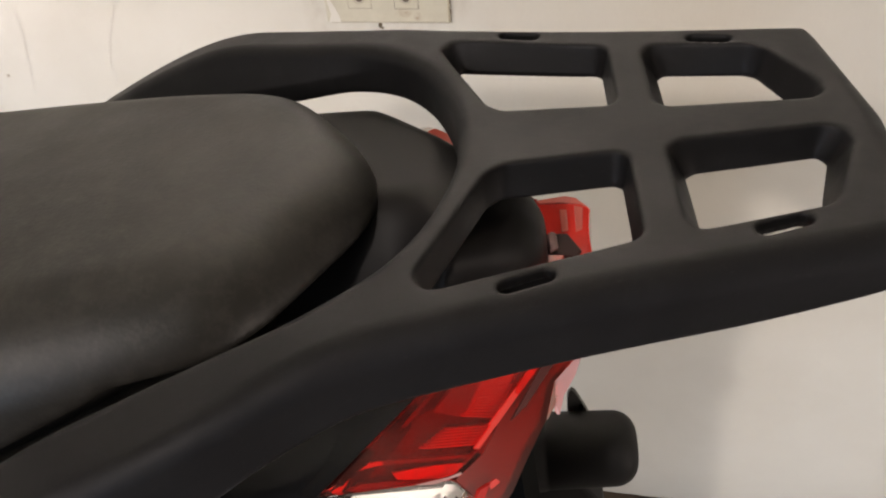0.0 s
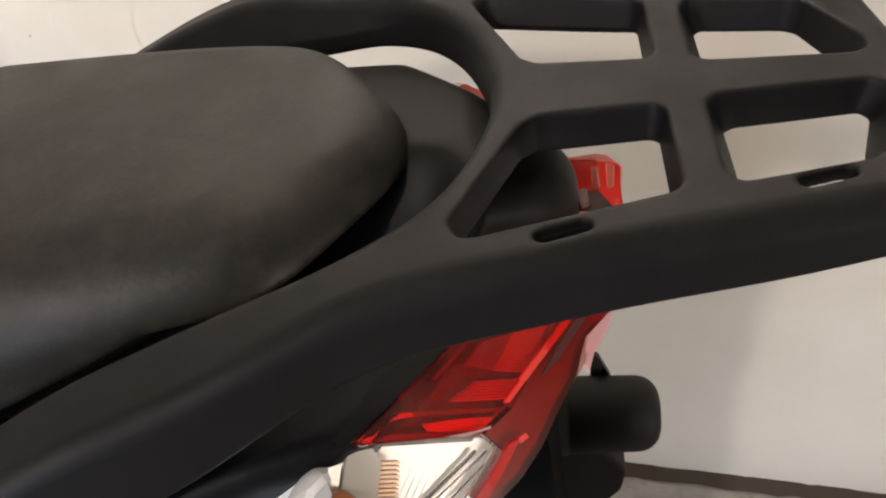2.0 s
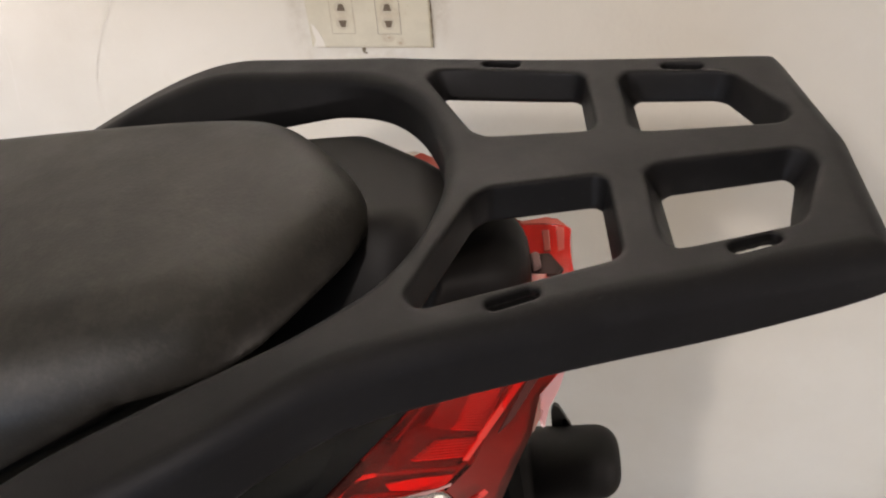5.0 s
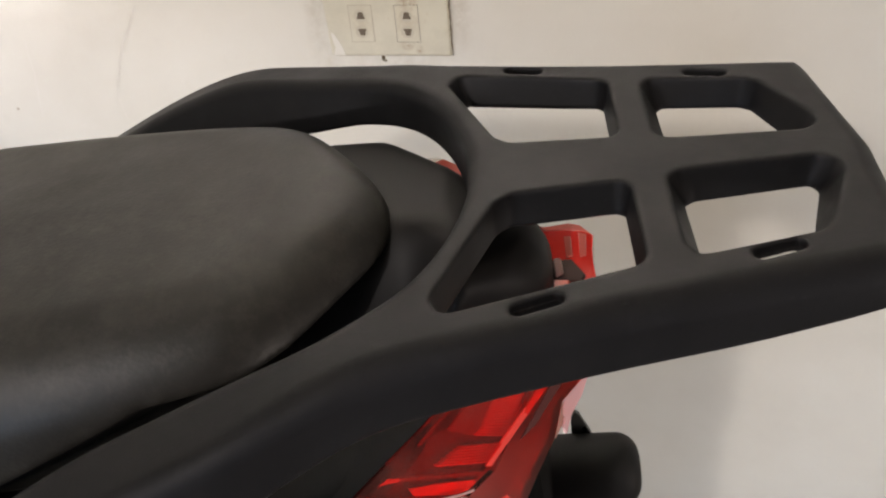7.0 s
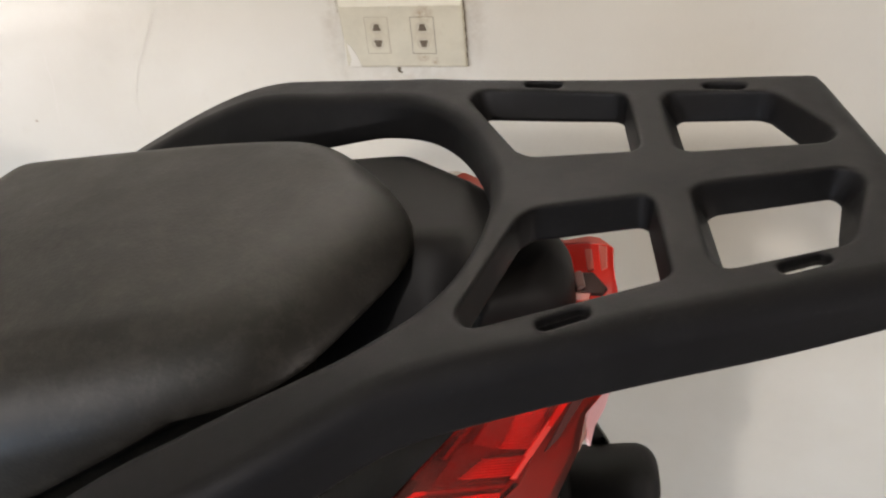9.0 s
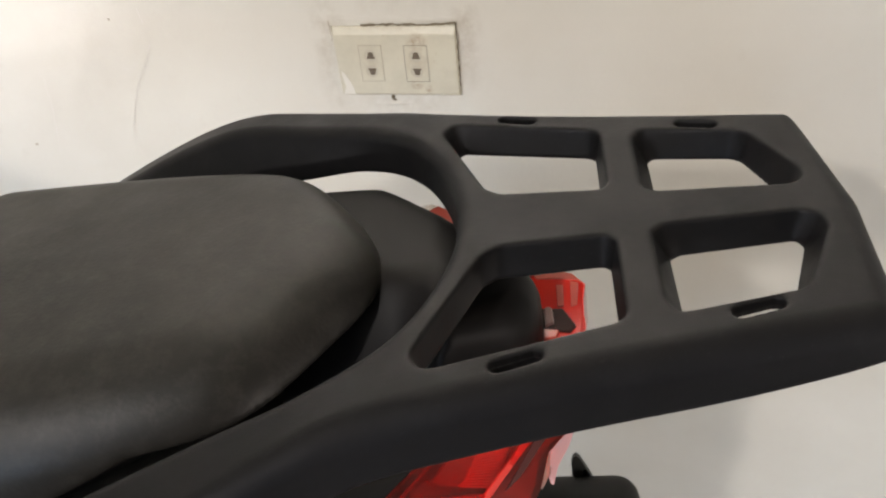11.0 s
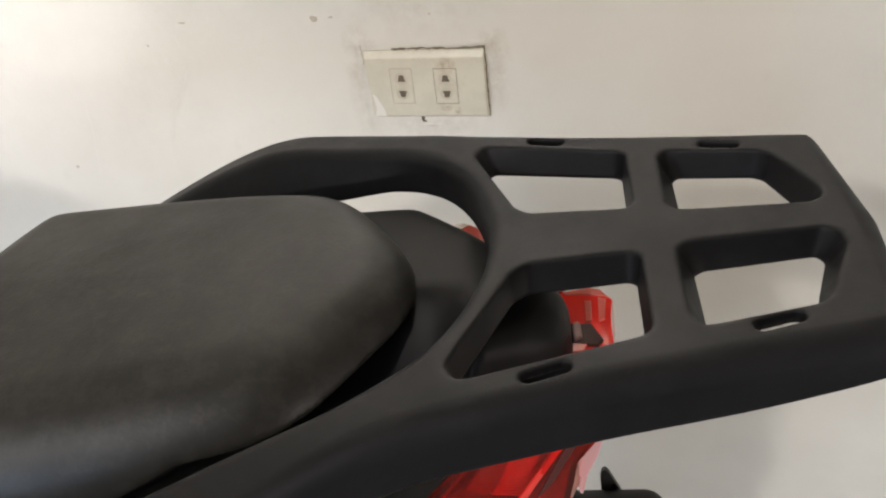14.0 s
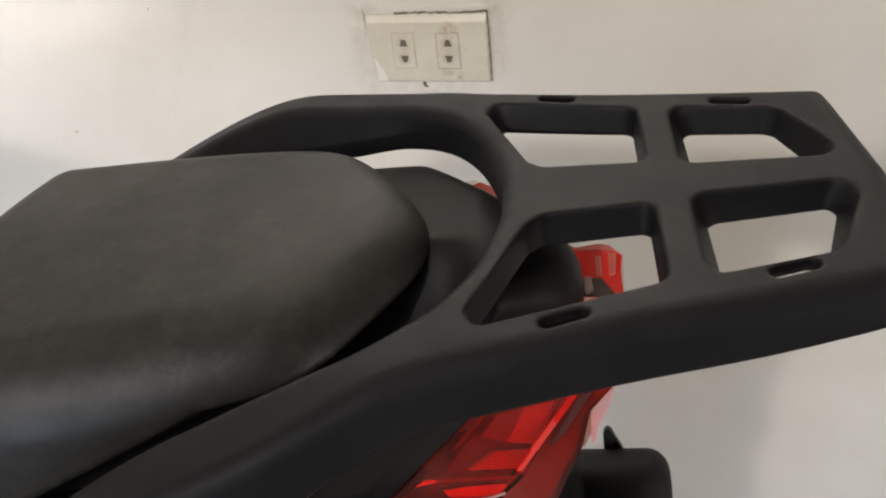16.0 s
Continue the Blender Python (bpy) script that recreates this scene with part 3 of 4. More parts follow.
def lamp_wing(side):
    def s(p):
        q = Vector(p) + LAMP_SET
        return (q.x, q.y * -side, q.z)
    back = (TAIL_IN[0], TAIL_IN[1] * -side, TAIL_IN[2])
    sink = Matrix.Translation(Vector(back).normalized() * 0.0105)
    sight = (-0.108, 0.666 * -side, -0.738)
    inner_face = [s(p) for p in ((-52, -58, -42), (-119, -140, -51), (-74, -112, -82), (-32, -54, -58))]
    house = prism("lamp_housing", inner_face, back, 6, PANEL_PLASTIC)
    house.data.transform(sink)
    part(house, bike, "black housing of the tail lamp")
    glow = prism("lamp_reflector", inner_face, back, 0.8, LAMP_BACK)
    glow.data.transform(Matrix.Translation(Vector(back).normalized() * 0.0056))
    part(glow, house, "grey reflector behind the red lens")
    main = prism("red_lens", level([s(p) for p in ((-57, -62, -44), (-105, -126, -48), (-114, -137, -50.5), (-73, -110, -77), (-63, -100, -75), (-45, -71, -61), (-34, -54, -54))], sight), back, 3, RED_LENS)
    rear_pts = [(u, v * -side, w) for u, v, w in ((-35.5, -45.3, -64.0), (-46.7, -62.2, -71.1), (-64.6, -91.2, -85.1), (-74.7, -101.6, -86.8), (-68.7, -102.6, -95.8), (-72.6, -109.7, -99.4), (-79.4, -119.3, -102.7),
                                                  (-70.1, -114.3, -109.5), (-62.6, -105.6, -108.4), (-54.6, -94.1, -104.2), (-48.5, -83.5, -98.3), (-40.0, -69.4, -91.1), (-35.8, -58.2, -81.7), (-24.0, -44.0, -79.3))]
    rear_pts = level(rear_pts, sight)
    rear = prism("red_lens", rear_pts, back, 3, RED_REAR)
    rear_back = prism("rear_reflector", rear_pts, back, 0.8, REAR_BACK)
    rear_back.data.transform(Matrix.Translation(Vector(back).normalized() * 0.0042))
    part(rear_back, house, "brownish reflector behind the rear facet")
    for ob in (main, rear):
        part(ob, house, "transparent red lens").visible_shadow = False
    # the pale pink of the first edge piece carries the wall's reflection
    for pts, mat, label in ((((-24.1, -45.5, -80.5), (-29.4, -46.2, -80.1), (-34.2, -51.1, -85.5), (-36.0, -56.1, -91.8), (-34.6, -56.7, -92.9), (-35.7, -58.9, -95.6), (-34.8, -60.9, -98.5), (-32.3, -55.8, -92.3), (-27.2, -50.5, -86.4)), LENS_EDGE, "translucent lens edge, the wall's reflection put in as pale pink"),
                            (((-36.6, -52.4, -86.7), (-39.5, -54.6, -88.9), (-41.2, -58.6, -93.9), (-41.0, -61.4, -97.7), (-39.7, -62.5, -99.3), (-36.1, -58.2, -94.6), (-35.7, -53.3, -88.1)), LENS_BROWN, "brownish lens edge")):
        edge = prism("lens_edge", [(u, v * -side, w) for u, v, w in pts], back, 1.5, mat)
        part(edge, house, label)
    if side == 1:
        cap = prism("lens_top", [(p[0], p[1] * side, p[2]) for p in ((-97, 100, -49), (-92, 91, -44), (-87, 80, -39), (-76, 79, -45), (-68, 82, -56), (-88, 106, -58))], back, 14, RED_PALE, 0.8)
        part(cap, house, "red upper edge of the tail lamp")
    bezel = prism("winker_bezel", [(p[0], p[1] * -side, p[2]) for p in ((-120.5, -136, -63.5), (-125, -137, -63), (-131, -141, -67), (-136, -147, -74), (-137, -156, -86), (-129, -150, -82), (-123, -141, -70))], back, 8, SILVER, 3.0)
    part(bezel, house, "silver painted winker surround")
    sight_dir = Vector(sight).normalized()

    def patch(name, pts, sink, depth, mat, label):
        """A flat piece behind the lens, seen through the given outline of its surface."""
        shape = [tuple(Vector((u, v * -side, w)) + sight_dir * sink) for u, v, w in pts]
        return part(prism(name, shape, back, depth, mat), house, label)

    def ribs(corners, count, fill, sink, mat, parent, label):
        """Fine bars across a four-cornered field (top left, top right, bottom right, bottom left)."""
        tl, tr, br, bl = (Vector(p) for p in corners)
        bm = bmesh.new()
        push = Vector(back).normalized() * 2
        for i in range(count):
            rim = [tl.lerp(bl, (i + f) / count) if e == 0 else tr.lerp(br, (i + f) / count) for e, f in ((0, 0), (0, fill), (1, fill), (1, 0))]
            front = [Vector((p.x, p.y * -side, p.z)) + sight_dir * sink for p in rim]
            vs = [bm.verts.new(p / 1000) for p in front + [p + push for p in front]]
            for f in ((0, 1, 2, 3), (7, 6, 5, 4), (0, 4, 5, 1), (1, 5, 6, 2), (2, 6, 7, 3), (3, 7, 4, 0)):
                bm.faces.new([vs[k] for k in f])
        tagged(part(bm_object("reflector_rib", bm, mat), parent, label), kind="stuff")

    # the highlight along the lens ridge, laid on as bright red
    patch("lens_highlight", [(-61.5, -83.0, -78.4), (-43.5, -57.6, -72.1), (-41.0, -56.2, -73.6), (-59.3, -82.1, -80.4)], -0.5, 1.0, LENS_GLINT, "bright red highlight painted along the lens ridge")
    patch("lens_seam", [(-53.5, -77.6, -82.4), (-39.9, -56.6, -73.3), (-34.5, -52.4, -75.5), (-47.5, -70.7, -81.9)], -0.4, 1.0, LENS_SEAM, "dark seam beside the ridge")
    # grey patch and streak paint the reflections seen in the red lens
    patch("lens_reflection", [(-74.4, -81.0, -59.1), (-63.1, -72.3, -63.7), (-67.6, -82.1, -69.3), (-72.9, -87.1, -68.4), (-80.9, -90.3, -61.7)], 4.2, 0.8, LAMP_GREY, "grey patch that paints a reflection in the red lens")
    patch("lens_sheen", [(-91.8, -100.1, -58.9), (-79.7, -84.2, -56.0), (-78.8, -83.7, -56.6), (-90.8, -99.6, -59.6)], 4.2, 0.8, LAMP_GREY, "thin grey streak that paints a reflection on the red lens")
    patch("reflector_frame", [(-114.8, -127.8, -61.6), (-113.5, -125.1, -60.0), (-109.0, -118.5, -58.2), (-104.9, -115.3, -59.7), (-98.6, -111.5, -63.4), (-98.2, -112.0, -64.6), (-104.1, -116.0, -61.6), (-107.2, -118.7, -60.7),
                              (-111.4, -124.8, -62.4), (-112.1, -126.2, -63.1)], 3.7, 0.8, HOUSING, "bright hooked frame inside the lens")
    patch("reflector_frame", [(-98.6, -111.5, -63.4), (-68.0, -93.5, -82.3), (-67.5, -94.0, -83.6), (-98.2, -112.0, -64.6)], 3.9, 0.8, LAMP_GREY, "thin upper bar of the reflector frame")
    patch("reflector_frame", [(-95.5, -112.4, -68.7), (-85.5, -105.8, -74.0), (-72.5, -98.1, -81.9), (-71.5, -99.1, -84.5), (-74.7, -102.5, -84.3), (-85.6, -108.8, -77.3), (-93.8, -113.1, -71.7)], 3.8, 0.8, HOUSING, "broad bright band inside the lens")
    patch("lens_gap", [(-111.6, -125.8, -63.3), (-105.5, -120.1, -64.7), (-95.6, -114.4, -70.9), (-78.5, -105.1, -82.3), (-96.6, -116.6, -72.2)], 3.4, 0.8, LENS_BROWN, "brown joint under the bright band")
    patch("lens_highlight", [(-60.0, -81.4, -78.6), (-58.8, -81.3, -80.0), (-65.6, -90.9, -82.5), (-67.4, -91.9, -81.3)], -0.5, 1.0, LENS_GLINT, "lower end of the painted ridge highlight")
    patch("lens_highlight", [(-63.9, -97.5, -95.4), (-60.5, -94.4, -96.0), (-59.1, -94.4, -98.0), (-62.3, -97.7, -97.9)], -0.5, 1.0, LENS_GLINT, "small bright red glint painted on the rear facet")
    patch("lens_streak", [(-88.0, -111.2, -77.2), (-77.3, -103.9, -82.6), (-72.4, -100.2, -84.4), (-72.6, -101.0, -85.2), (-82.0, -108.0, -81.2)], -0.2, 0.8, LENS_EDGE, "pale streak between red and clear lens")
    ribs([(-63.7, -73.0, -63.6), (-50.5, -63.2, -69.5), (-58.7, -80.0, -78.6), (-71.0, -86.4, -70.1)], 15, 0.5, 3.9, HOUSING, house, "fine moulded reflector ribs")
    ribs([(-76.4, -91.9, -69.5), (-60.5, -82.3, -78.9), (-64.3, -89.5, -82.5), (-86.1, -102.4, -69.1)], 7, 0.5, 3.9, HOUSING, house, "fine moulded reflector ribs")
    # black shroud along the front edge of both lenses
    if side == -1:
        edge_pts = [s(p) for p in ((-57.5, -61.5, -43), (-105.5, -125.5, -47), (-115.5, -137.5, -49))]
        bm = bmesh.new()
        rows = []
        lift = Vector((-0.0006, 0.0012 * side, 0.0004))
        for p in edge_pts:
            q = Vector(p) / 1000
            far = q + Vector(back).normalized() * 0.026
            rows.append([bm.verts.new(q), bm.verts.new(far), bm.verts.new(far + lift * 2), bm.verts.new(q + lift * 2)])
        for r0, r1 in zip(rows, rows[1:]):
            for k in range(4):
                bm.faces.new((r0[k], r0[(k + 1) % 4], r1[(k + 1) % 4], r1[k]))
        bm.faces.new(rows[0])
        bm.faces.new(rows[-1][::-1])
        part(bm_object("lamp_shroud", bm, PANEL_PLASTIC), house, "black plastic lamp surround")
    clear_quad = [Vector(p) + LAMP_SET for p in CLEAR_QUAD]
    # winker
    stations = [(-0.04, 7), (0.2, 6), (0.24, 12)]
    for i in range(16):
        stations += [(0.36 + 0.048 * i, 10.0), (0.36 + 0.048 * i + 0.046, 9.6)]
    bm = bmesh.new()
    rows = []
    for a, d in stations:
        ring = [on_quad(clear_quad, a, b, e) for b, e in ((0, d), (1, d), (1, 20), (0, 20))]
        rows.append([bm.verts.new((p.x / 1000, p.y * -side / 1000, p.z / 1000)) for p in ring])
    for r0, r1 in zip(rows, rows[1:]):
        for k in range(4):
            bm.faces.new((r0[k], r0[(k + 1) % 4], r1[(k + 1) % 4], r1[k]))
    bm.faces.new(rows[0])
    bm.faces.new(rows[-1][::-1])
    bowl = bm_object("winker_reflector", bm, REFLECTOR)
    part(bowl, bike, "bright silver winker reflector")
    clear = prism("clear_lens", level([s(p) for p in ((-117, -139, -50), (-73, -111, -77.5), (-67, -111.5, -86), (-78, -128, -92.5), (-94, -155, -108), (-138, -174, -86))], sight), back, 2.5, CLEAR_LENS)
    part(clear, bowl, "clear winker lens")
    lines = [((-78.2, -108.8, -88.6), (-103.0, -135.1, -94.6)), ((-74.3, -106.8, -91.2), (-100.6, -134.1, -96.4)), ((-70.4, -104.9, -93.7), (-95.2, -131.5, -100.0)), ((-67.5, -103.6, -96.0), (-90.3, -129.0, -103.3))]
    for (p, q), wide in zip(lines, (0.9, 0.36, 0.36, 0.36)):
        p, q = Vector(p), Vector(q)
        across = (q - p).cross(Vector(TAIL_IN)).normalized() * wide
        shape = [tuple(Vector((c.x, c.y * -side, c.z)) + sight_dir * 7.8) for c in (p + across, q + across, q - across, p - across)]
        part(prism("reflector_line", shape, back, 0.4, PANEL_PLASTIC), bowl, "dark line of the winker reflector")
    strip = [tuple(Vector((u, v * -side, w)) + sight_dir * 0.4) for u, v, w in ((-66.1, -101.1, -93.9), (-62.5, -98.2, -94.5), (-66.3, -104.5, -98.9), (-81.0, -125.2, -110.7), (-85.0, -127.6, -108.8))]
    part(prism("lens_border", strip, back, 1.5, LENS_DEEP), bowl, "red border of the winker lens")
    ribs([tuple(on_quad(clear_quad, a, b, 0)) for a, b in ((0.245, 0.09), (0.352, 0.09), (0.50, 0.50), (0.36, 0.50))], 13, 0.5, 4.5, AMBER_RIB, bowl, "amber tinted ribs")
    shade_plate = [tuple(Vector((p.x, p.y * -side, p.z)) + sight_dir * 5.5) for p in (on_quad(clear_quad, a, b, 0) for a, b in ((0.02, 0.02), (0.155, 0.0), (0.24, 0.09), (0.36, 0.50), (0.10, 0.50)))]
    part(prism("winker_socket", shade_plate, back, 1.0, SILVER), bowl, "grey bulb holder in the winker")
    bm = bmesh.new()
    bmesh.ops.create_uvsphere(bm, u_segments=24, v_segments=16, radius=0.008)
    c = on_quad(clear_quad, 0.15, 0.44, 3) / 1000
    bmesh.ops.translate(bm, verts=bm.verts, vec=(c.x, c.y * -side, c.z))
    part(bm_object("winker_bulb", bm, BULB_AMBER, True), bowl, "amber winker bulb")
    return house


for side in (-1, 1):
    lamp_wing(side)

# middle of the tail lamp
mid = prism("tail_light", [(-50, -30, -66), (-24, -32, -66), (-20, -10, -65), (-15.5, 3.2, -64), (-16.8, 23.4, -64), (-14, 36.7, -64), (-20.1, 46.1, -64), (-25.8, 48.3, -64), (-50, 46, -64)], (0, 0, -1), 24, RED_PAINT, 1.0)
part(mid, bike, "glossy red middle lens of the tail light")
# the upper strip's paler red stands for its reflection
for pts, mat, label in (([(-39.5, 45.4), (-25.8, 47.6), (-20.4, 45.4), (-15.2, 37.0), (-18.9, 39.8), (-27.5, 41.9), (-38.0, 42.6)], RED_PALE, "upper lens edge, its reflection put in as paler red"),
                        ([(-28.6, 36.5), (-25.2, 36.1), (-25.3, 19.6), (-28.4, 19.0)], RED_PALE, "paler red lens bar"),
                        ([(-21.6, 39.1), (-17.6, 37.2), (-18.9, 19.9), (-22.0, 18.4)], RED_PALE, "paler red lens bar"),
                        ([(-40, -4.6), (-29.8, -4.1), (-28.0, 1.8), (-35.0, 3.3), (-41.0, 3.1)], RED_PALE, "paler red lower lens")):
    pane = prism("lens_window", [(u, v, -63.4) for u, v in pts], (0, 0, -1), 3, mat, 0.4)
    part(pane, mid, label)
# dark piece paints the shade of a recess; the lens is flat here
dark = prism("lens_gap", [(-36.5, 17.5, -63.2), (-26.0, 16.8, -63.2), (-20.3, 3.6, -63.2), (-23.2, -0.5, -63.2), (-30.2, 1.1, -63.2), (-36.5, 2, -63.2)], (0, 0, -1), 3, RECESS_SHADE, 0.5)
part(dark, mid, "dark piece that paints the shaded recess between the lenses")
nub = prism("lens_clip", [(-35, 15.5, -61.5), (-32.5, 17, -61.5), (-31, 15.5, -61.5), (-30.3, 4.7, -61.5), (-34.4, 2.4, -61.5)], (0, 0, -1), 4, CLIP_GREY, 0.8)
part(nub, mid, "greyish pink lens clip")

# rear mudguard
bm = bmesh.new()
GUARD = [(-58, 36, -92), (-54, 40, -180), (-50, 42, -300), (-58, 42, -420), (-230, 42, -420), (-230, 42, -92)]
lo_side = [bm.verts.new(Vector((p[0], -p[1], p[2])) / 1000) for p in GUARD]
hi_side = [bm.verts.new(Vector(p) / 1000) for p in GUARD]
bm.faces.new(lo_side)
bm.faces.new(hi_side[::-1])
for i in range(len(GUARD)):
    j = (i + 1) % len(GUARD)
    bm.faces.new((lo_side[i], hi_side[i], hi_side[j], lo_side[j]))
part(bm_object("rear_mudguard", bm, TYRE_RUBBER), bike, "black plastic rear mudguard")


def revolve(name, profile, mat, turn, count=64):
    """A body of revolution round the u axis: profile of (u, radius), in millimetres."""
    verts, faces = [], []
    for u, r in profile:
        for k in range(count):
            a = 2 * math.pi * k / count
            verts.append((u / 1000, r * math.cos(a) / 1000, r * math.sin(a) / 1000))
    for i in range(len(profile) - 1):
        for k in range(count):
            a, b = i * count + k, i * count + (k + 1) % count
            faces.append((a, b, b + count, a + count))
    ob = mesh_object(name, verts, faces, mat)
    ob.data.transform(turn)
    return ob


cap = [(-45, 26.4), (-1, 25.6)] + [(-1 + 16 * math.sin(a), 9.6 + 16 * math.cos(a)) for a in [i * math.pi / 20 for i in range(1, 11)]] + [(15, 8.8), (13, 8.4), (-6, 8), (-6, 0.1)]
muffler = revolve("muffler", [(-420, 24), (-300, 29), (-120, 28.5), (-48, 27.4), (-45.5, 26.0)] + cap, MUFFLER_PAINT, Matrix.Translation((0.0, 0.100, -0.308)))
part(muffler, bike, "matt black exhaust muffler with a rounded end cap")
tri = [(-30, -310), (-29.8, -277), (-28.8, -271.5), (-26.4, -269), (-23.6, -271.5), (-16.9, -289), (-11, -310)]
tab = prism("muffler_bracket", [(u, 118, w) for u, w in tri], (0, 1, 0), 4, BRACKET_STEEL, 0.8)
part(tab, muffler, "dark steel mounting tab")
hole = prism("bracket_bolt", [(-20.8 + 1.6 * math.cos(a), 117.4, -285.5 + 2.8 * math.sin(a)) for a in [i * math.pi / 6 for i in range(12)]], (0, 1, 0), 5, PANEL_PLASTIC)
part(hole, muffler, "dark bolt hole")
hang = prism("muffler_hanger", [(-60, 84, -322), (-24, 84, -326), (-8, 84, -352), (-12, 84, -372), (-34, 84, -396), (-60, 84, -420)], (0, 1, 0), 22, MUFFLER_PAINT, 3)
part(hang, muffler)

# rear wheel, out of sight under the seat
wheel_at = ORIGIN + AX * -0.40 + VV * 0.0


def ring_mesh(name, big, small, mat, centre):
    verts, faces = [], []
    A, B = 64, 20
    for i in range(A):
        a = 2 * math.pi * i / A
        for j in range(B):
            b = 2 * math.pi * j / B
            r = big + small * math.cos(b)
            p = AX * (r * math.cos(a)) + Vector((0, 0, 1)) * (r * math.sin(a)) + VV * (small * math.sin(b))
            verts.append(p + centre)
    for i in range(A):
        for j in range(B):
            faces.append((i * B + j, i * B + (j + 1) % B, (i + 1) % A * B + (j + 1) % B, (i + 1) % A * B + j))
    return mesh_object(name, verts, faces, mat)


centre = Vector((wheel_at.x, wheel_at.y, 0.288))
tyre = ring_mesh("rear_tyre", 0.24, 0.048, TYRE_RUBBER, centre)
part(tyre, bike, "black rubber rear tyre on the floor", own=False)

# ---- wall socket ----
socket = tagged(new("wall_socket"), "yellowed double wall socket with stained plastic plate", "socket")
socket.matrix_world = Matrix.Translation((0, WALL_Y, SOCKET_Z)) @ Matrix.Diagonal((1, 0.5, 1, 1))


def socket_part(ob, parent, label=""):
    ob.parent = parent
    ob.matrix_parent_inverse = Matrix.Identity(4)
    if label:
        ob["label"] = label
    return ob


bm = bmesh.new()
outline = [(-0.0596, -0.0355), (0.0602, -0.0355), (0.0602, 0.0338), (-0.0616, 0.0338)]
fr = [(-0.0585, -0.0345), (0.0590, -0.0345), (0.0592, 0.0262), (-0.0604, 0.0262)]
vb = [bm.verts.new((x, 0.0, z)) for x, z in outline]
vm = [bm.verts.new((x, -0.0055 if z < 0 else -0.0022, z)) for x, z in outline]
vf = [bm.verts.new((x, -0.009, z)) for x, z in fr]
bm.faces.new(vf)
for a, b in ((vb, vm), (vm, vf)):
    for i in range(4):
        bm.faces.new((a[i], a[(i + 1) % 4], b[(i + 1) % 4], b[i]))
bm.faces.new(vb[::-1])
bmesh.ops.bevel(bm, geom=[e for e in bm.edges if all(v.co.y < -0.001 for v in e.verts)], offset=0.0012, segments=3, affect="EDGES", profile=0.5)
plate = socket_part(bm_object("socket_plate", bm, PLATE), socket, "yellowed cream plastic cover plate")


def insert(cx, cz):
    bm = bmesh.new()
    w, h = 0.0108, 0.0178
    box(bm, cx - w, cx + w, -0.0097, -0.002, cz - h, cz + h, 0.0006)
    ob = socket_part(bm_object("socket_insert", bm, PLATE), socket)
    bm = bmesh.new()
    w, h, t = w + 0.0004, h + 0.0004, 0.0004
    for q in ((-w - t, -w, -h, h), (w, w + t, -h, h), (-w - t, w + t, -h - t, -h), (-w - t, w + t, h, h + t)):
        box(bm, cx + q[0], cx + q[1], -0.0093, -0.004, cz + q[2], cz + q[3])
    socket_part(bm_object("insert_gap", bm, GAP_BROWN if cx > 0 else GAP_PALE), ob, "dark gap round the insert")
    for sgn in (1, -1):
        bm = bmesh.new()
        prof = [(-0.0038, -0.0034), (0.0038, -0.0034), (0.0039, -0.0016), (0.0029, -0.0004), (0.0027, 0.0022), (0.0018, 0.0034), (-0.0018, 0.0034), (-0.0027, 0.0022), (-0.0029, -0.0004), (-0.0039, -0.0016)]
        f = [bm.verts.new((cx + x, -0.0099, cz + sgn * (0.0082 + z))) for x, z in prof]
        b = [bm.verts.new((v.co.x, -0.004, v.co.z)) for v in f]
        bm.faces.new(f)
        bm.faces.new(b[::-1])
        for i in range(len(f)):
            bm.faces.new((f[i], b[i], b[(i + 1) % len(f)], f[(i + 1) % len(f)]))
        socket_part(bm_object("pin_hole", bm, HOLE_DARK), ob, "dark pin opening")
        bm = bmesh.new()
        bmesh.ops.create_cone(bm, cap_ends=True, segments=28, radius1=0.0066, radius2=0.0062, depth=0.0008,
                              matrix=Matrix.Translation((cx - 0.0006, -0.0094, cz + sgn * 0.0078)) @ Matrix.Rotation(math.radians(90), 4, "X"))
        socket_part(bm_object("pin_collar", bm, COLLAR), ob, "dusty round collar of the pin opening")
    return ob


insert(-0.0249, -0.0025)
insert(0.0200, -0.0028)

# white paint dabbed over the plate's corner, and the rough edge of plaster round it
smear = [(-0.0575, -0.0345), (-0.0455, -0.0345), (-0.0470, -0.0275), (-0.0500, -0.0200), (-0.0540, -0.0130), (-0.0572, -0.0105), (-0.0560, -0.0200), (-0.0545, -0.0270)]
bm = bmesh.new()
f = [bm.verts.new((x, -0.0096, z)) for x, z in smear]
b = [bm.verts.new((x, -0.0085, z)) for x, z in smear]
bm.faces.new(f)
for i in range(len(f)):
    bm.faces.new((f[i], b[i], b[(i + 1) % len(f)], f[(i + 1) % len(f)]))
socket_part(bm_object("paint_dab", bm, PAINT_SMEAR), plate, "white wall paint dabbed over the corner")

rng = random.Random(4)


def blot(bm, x, z, rx, rz, lift, count=14, rough=0.35, y=None):
    """An uneven flat lump on the wall."""
    y = WALL_Y if y is None else y
    ring = []
    for k in range(count):
        a = 2 * math.pi * k / count
        q = 1 + rng.uniform(-rough, rough)
        ring.append(bm.verts.new((x + rx * q * math.cos(a), y - 0.0003, z + rz * q * math.sin(a))))
    inner = [bm.verts.new((x + (v.co.x - x) * 0.7, y - lift, z + (v.co.z - z) * 0.7)) for v in ring]
    bm.faces.new(inner)
    for k in range(count):
        bm.faces.new((ring[k], ring[(k + 1) % count], inner[(k + 1) % count], inner[k]))


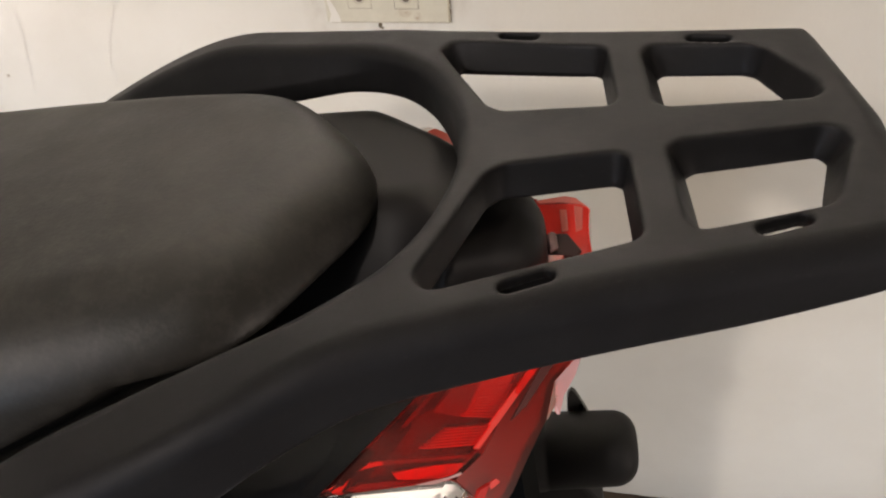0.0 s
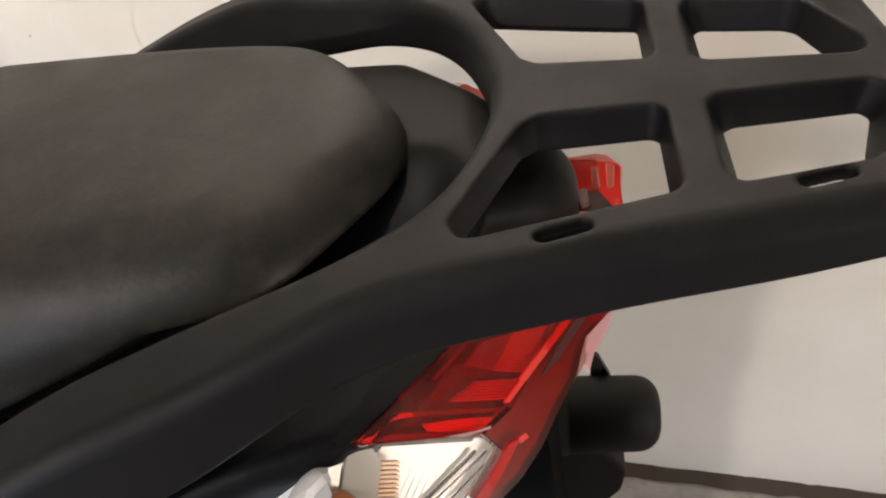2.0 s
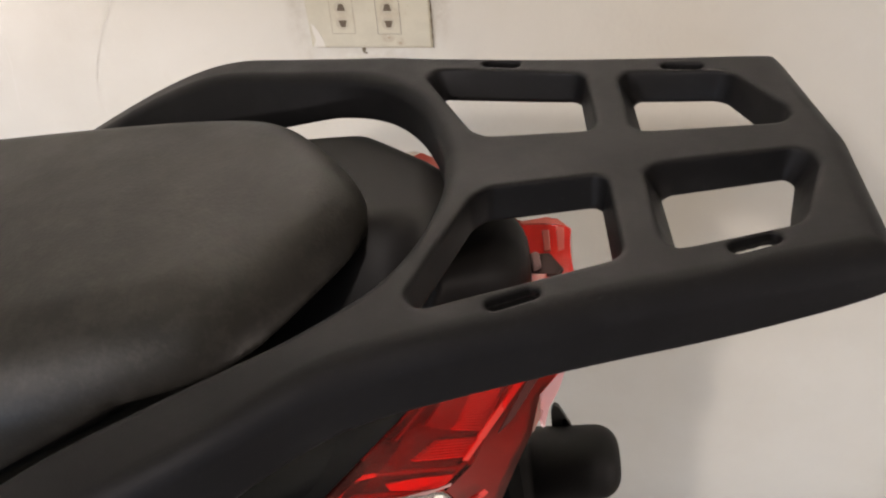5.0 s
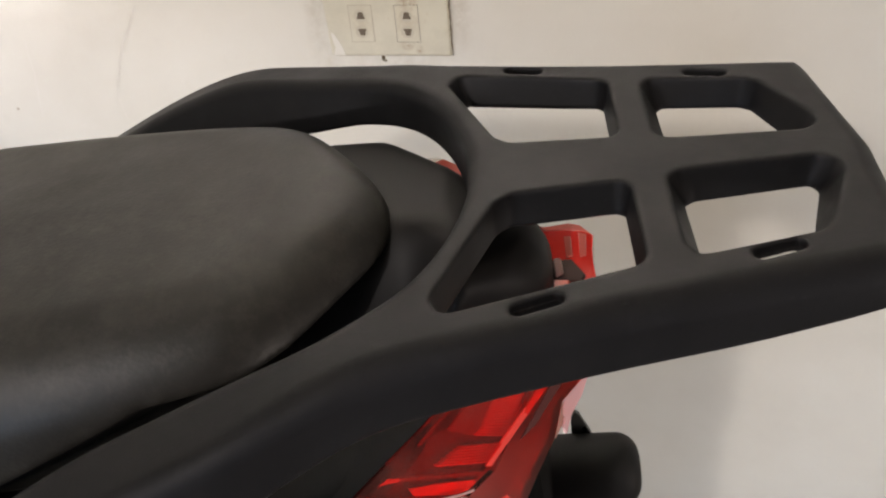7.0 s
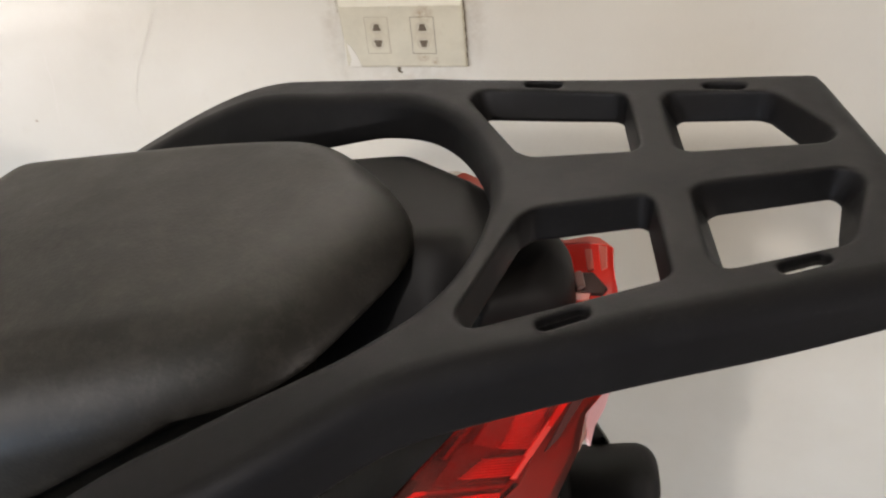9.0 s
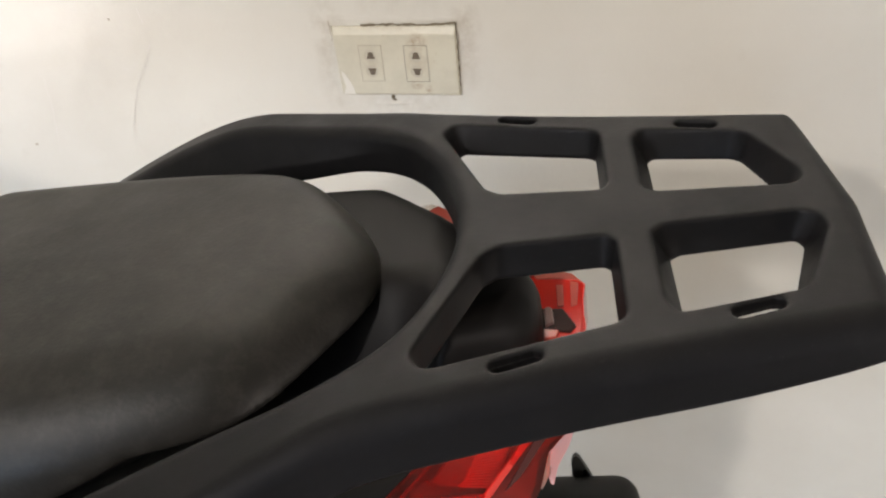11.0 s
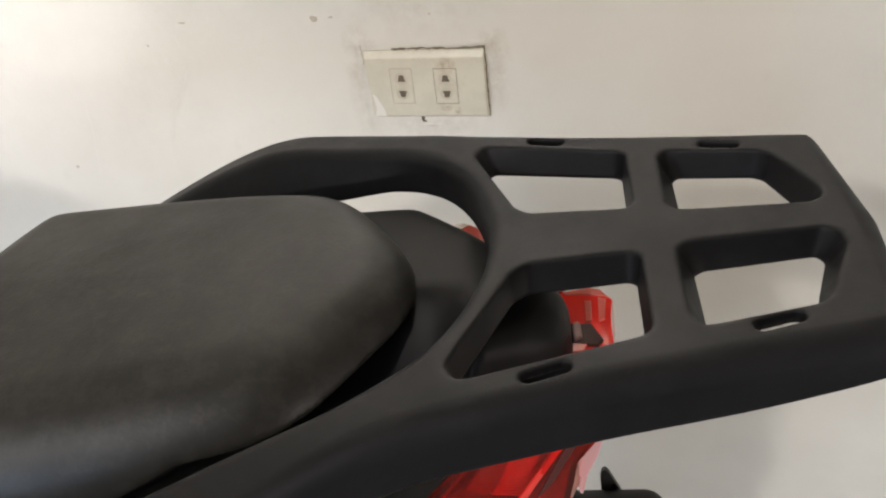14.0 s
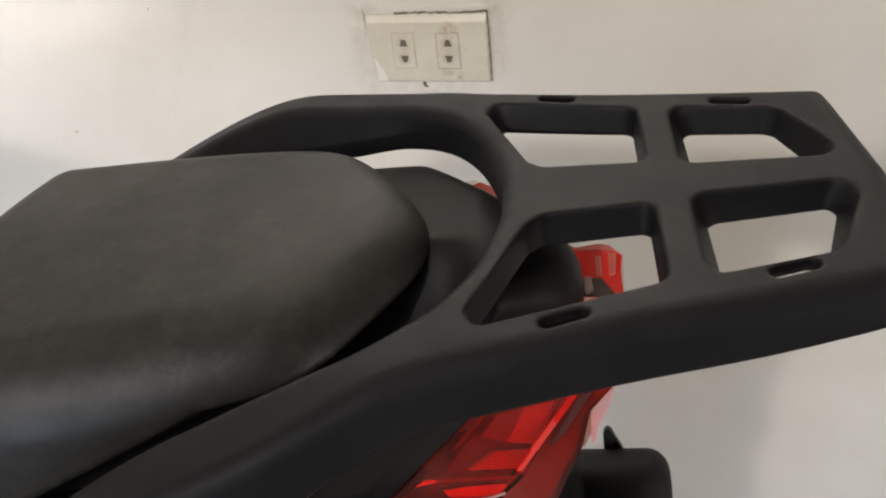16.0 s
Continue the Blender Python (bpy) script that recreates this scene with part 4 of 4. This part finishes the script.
# plaster lumps above the plate, with a broken edge
bm = bmesh.new()
for i in range(13):
    x = -0.066 + 0.0108 * i + rng.uniform(-0.003, 0.003)
    blot(bm, x, SOCKET_Z + 0.0392 + rng.uniform(-0.0006, 0.0022), rng.uniform(0.009, 0.018), rng.uniform(0.0016, 0.0036), rng.uniform(0.0002, 0.0006), 20, 0.28)
for i in range(14):
    blot(bm, rng.uniform(-0.09, 0.09), SOCKET_Z + rng.uniform(0.046, 0.085), rng.uniform(0.010, 0.024), rng.uniform(0.003, 0.008), rng.uniform(0.0002, 0.0005), 22, 0.25)
for i in range(9):
    blot(bm, -0.066 + rng.uniform(-0.006, 0.001), SOCKET_Z + rng.uniform(-0.035, 0.04), rng.uniform(0.002, 0.005), rng.uniform(0.006, 0.014), rng.uniform(0.0001, 0.0004), 18, 0.25)
for i in range(9):
    blot(bm, 0.068 + rng.uniform(-0.003, 0.006), SOCKET_Z + rng.uniform(-0.035, 0.04), rng.uniform(0.002, 0.006), rng.uniform(0.006, 0.014), rng.uniform(0.0001, 0.0004), 18, 0.25)
for i in range(8):
    blot(bm, rng.uniform(-0.06, 0.03), SOCKET_Z - 0.044 + rng.uniform(-0.008, 0.002), rng.uniform(0.004, 0.012), rng.uniform(0.0015, 0.004), rng.uniform(0.0003, 0.0008), 18, 0.25)
tagged(bm_object("trim", bm, WALL_PAINT, True), "lumpy painted plaster round the wall socket", "plaster", kind="structure")

def wander(points, step, amount):
    out = []
    for (ax0, az0), (bx0, bz0) in zip(points, points[1:]):
        k = max(2, int(math.hypot(bx0 - ax0, bz0 - az0) / step))
        for i in range(k):
            f = i / k
            out.append((ax0 + (bx0 - ax0) * f + rng.uniform(-amount, amount), az0 + (bz0 - az0) * f))
    return out + [points[-1]]


# brown gaps where plate and plaster part
for pts, width, jit in (([(-0.032, SOCKET_Z + 0.0352), (0.000, SOCKET_Z + 0.0358), (0.030, SOCKET_Z + 0.0350), (0.0605, SOCKET_Z + 0.0362)], 0.0020, 0.75),
                        ([(0.0608, SOCKET_Z + 0.0375), (0.0610, SOCKET_Z), (0.0609, SOCKET_Z - 0.036)], 0.0011, 0.8),
                        ([(-0.0630, SOCKET_Z + 0.040), (-0.0622, SOCKET_Z + 0.020)], 0.0009, 0.8),
                        ([(-0.056, SOCKET_Z - 0.0362), (0.060, SOCKET_Z - 0.0360)], 0.0005, 0.6)):
    gap = ribbon("trim", wander(pts, 0.003, 0.0003), width, GAP_PALE if pts[0][0] < -0.04 else GAP_BROWN, "y", WALL_Y - 0.0022, jit)
    tagged(gap, "brown dirty gap beside the socket plate", "plaster", kind="structure")
bm = bmesh.new()
for i in range(6):
    blot(bm, -0.009 + rng.uniform(-0.003, 0.004), SOCKET_Z - 0.0395 + rng.uniform(-0.003, 0.001), rng.uniform(0.0008, 0.0018), rng.uniform(0.0006, 0.0016), 0.002, 9)
tagged(bm_object("trim", bm, GAP_BROWN, True), "brown chip in the plaster under the wall socket", "plaster", kind="structure")
for pts, width in (([(-0.263, 0.760), (-0.260, 0.744)], 0.0007),
                   ([(-0.259, 0.722), (-0.266, 0.709), (-0.273, 0.696), (-0.284, 0.680), (-0.292, 0.663)], 0.0010),
                   ([(-0.292, 0.663), (-0.302, 0.640), (-0.307, 0.619), (-0.304, 0.591)], 0.0006),
                   ([(-0.396, 0.685), (-0.399, 0.639), (-0.407, 0.594)], 0.0006)):
    crack = ribbon("trim", wander(pts, 0.006, 0.0012), width, CRACK, "y", WALL_Y - 0.0006, 0.6)
    tagged(crack, "fine grey hairline crack in the painted wall", "crack", kind="structure")
bm = bmesh.new()
for x, z, rx, rz in ((-0.434, 0.604, 0.0018, 0.0020), (-0.251, 0.772, 0.0036, 0.0010), (-0.297, 0.749, 0.0012, 0.0012), (-0.107, 0.773, 0.0040, 0.0030), (-0.089, 0.774, 0.0022, 0.0010),
                     (0.010, 0.775, 0.0012, 0.0010), (0.46, 0.80, 0.0010, 0.0010), (0.40, 0.82, 0.0014, 0.0008)):
    blot(bm, x, z, rx, rz, 0.0007, 10)
tagged(bm_object("trim", bm, SPECK), "small brown specks on the wall", "stain", kind="structure")
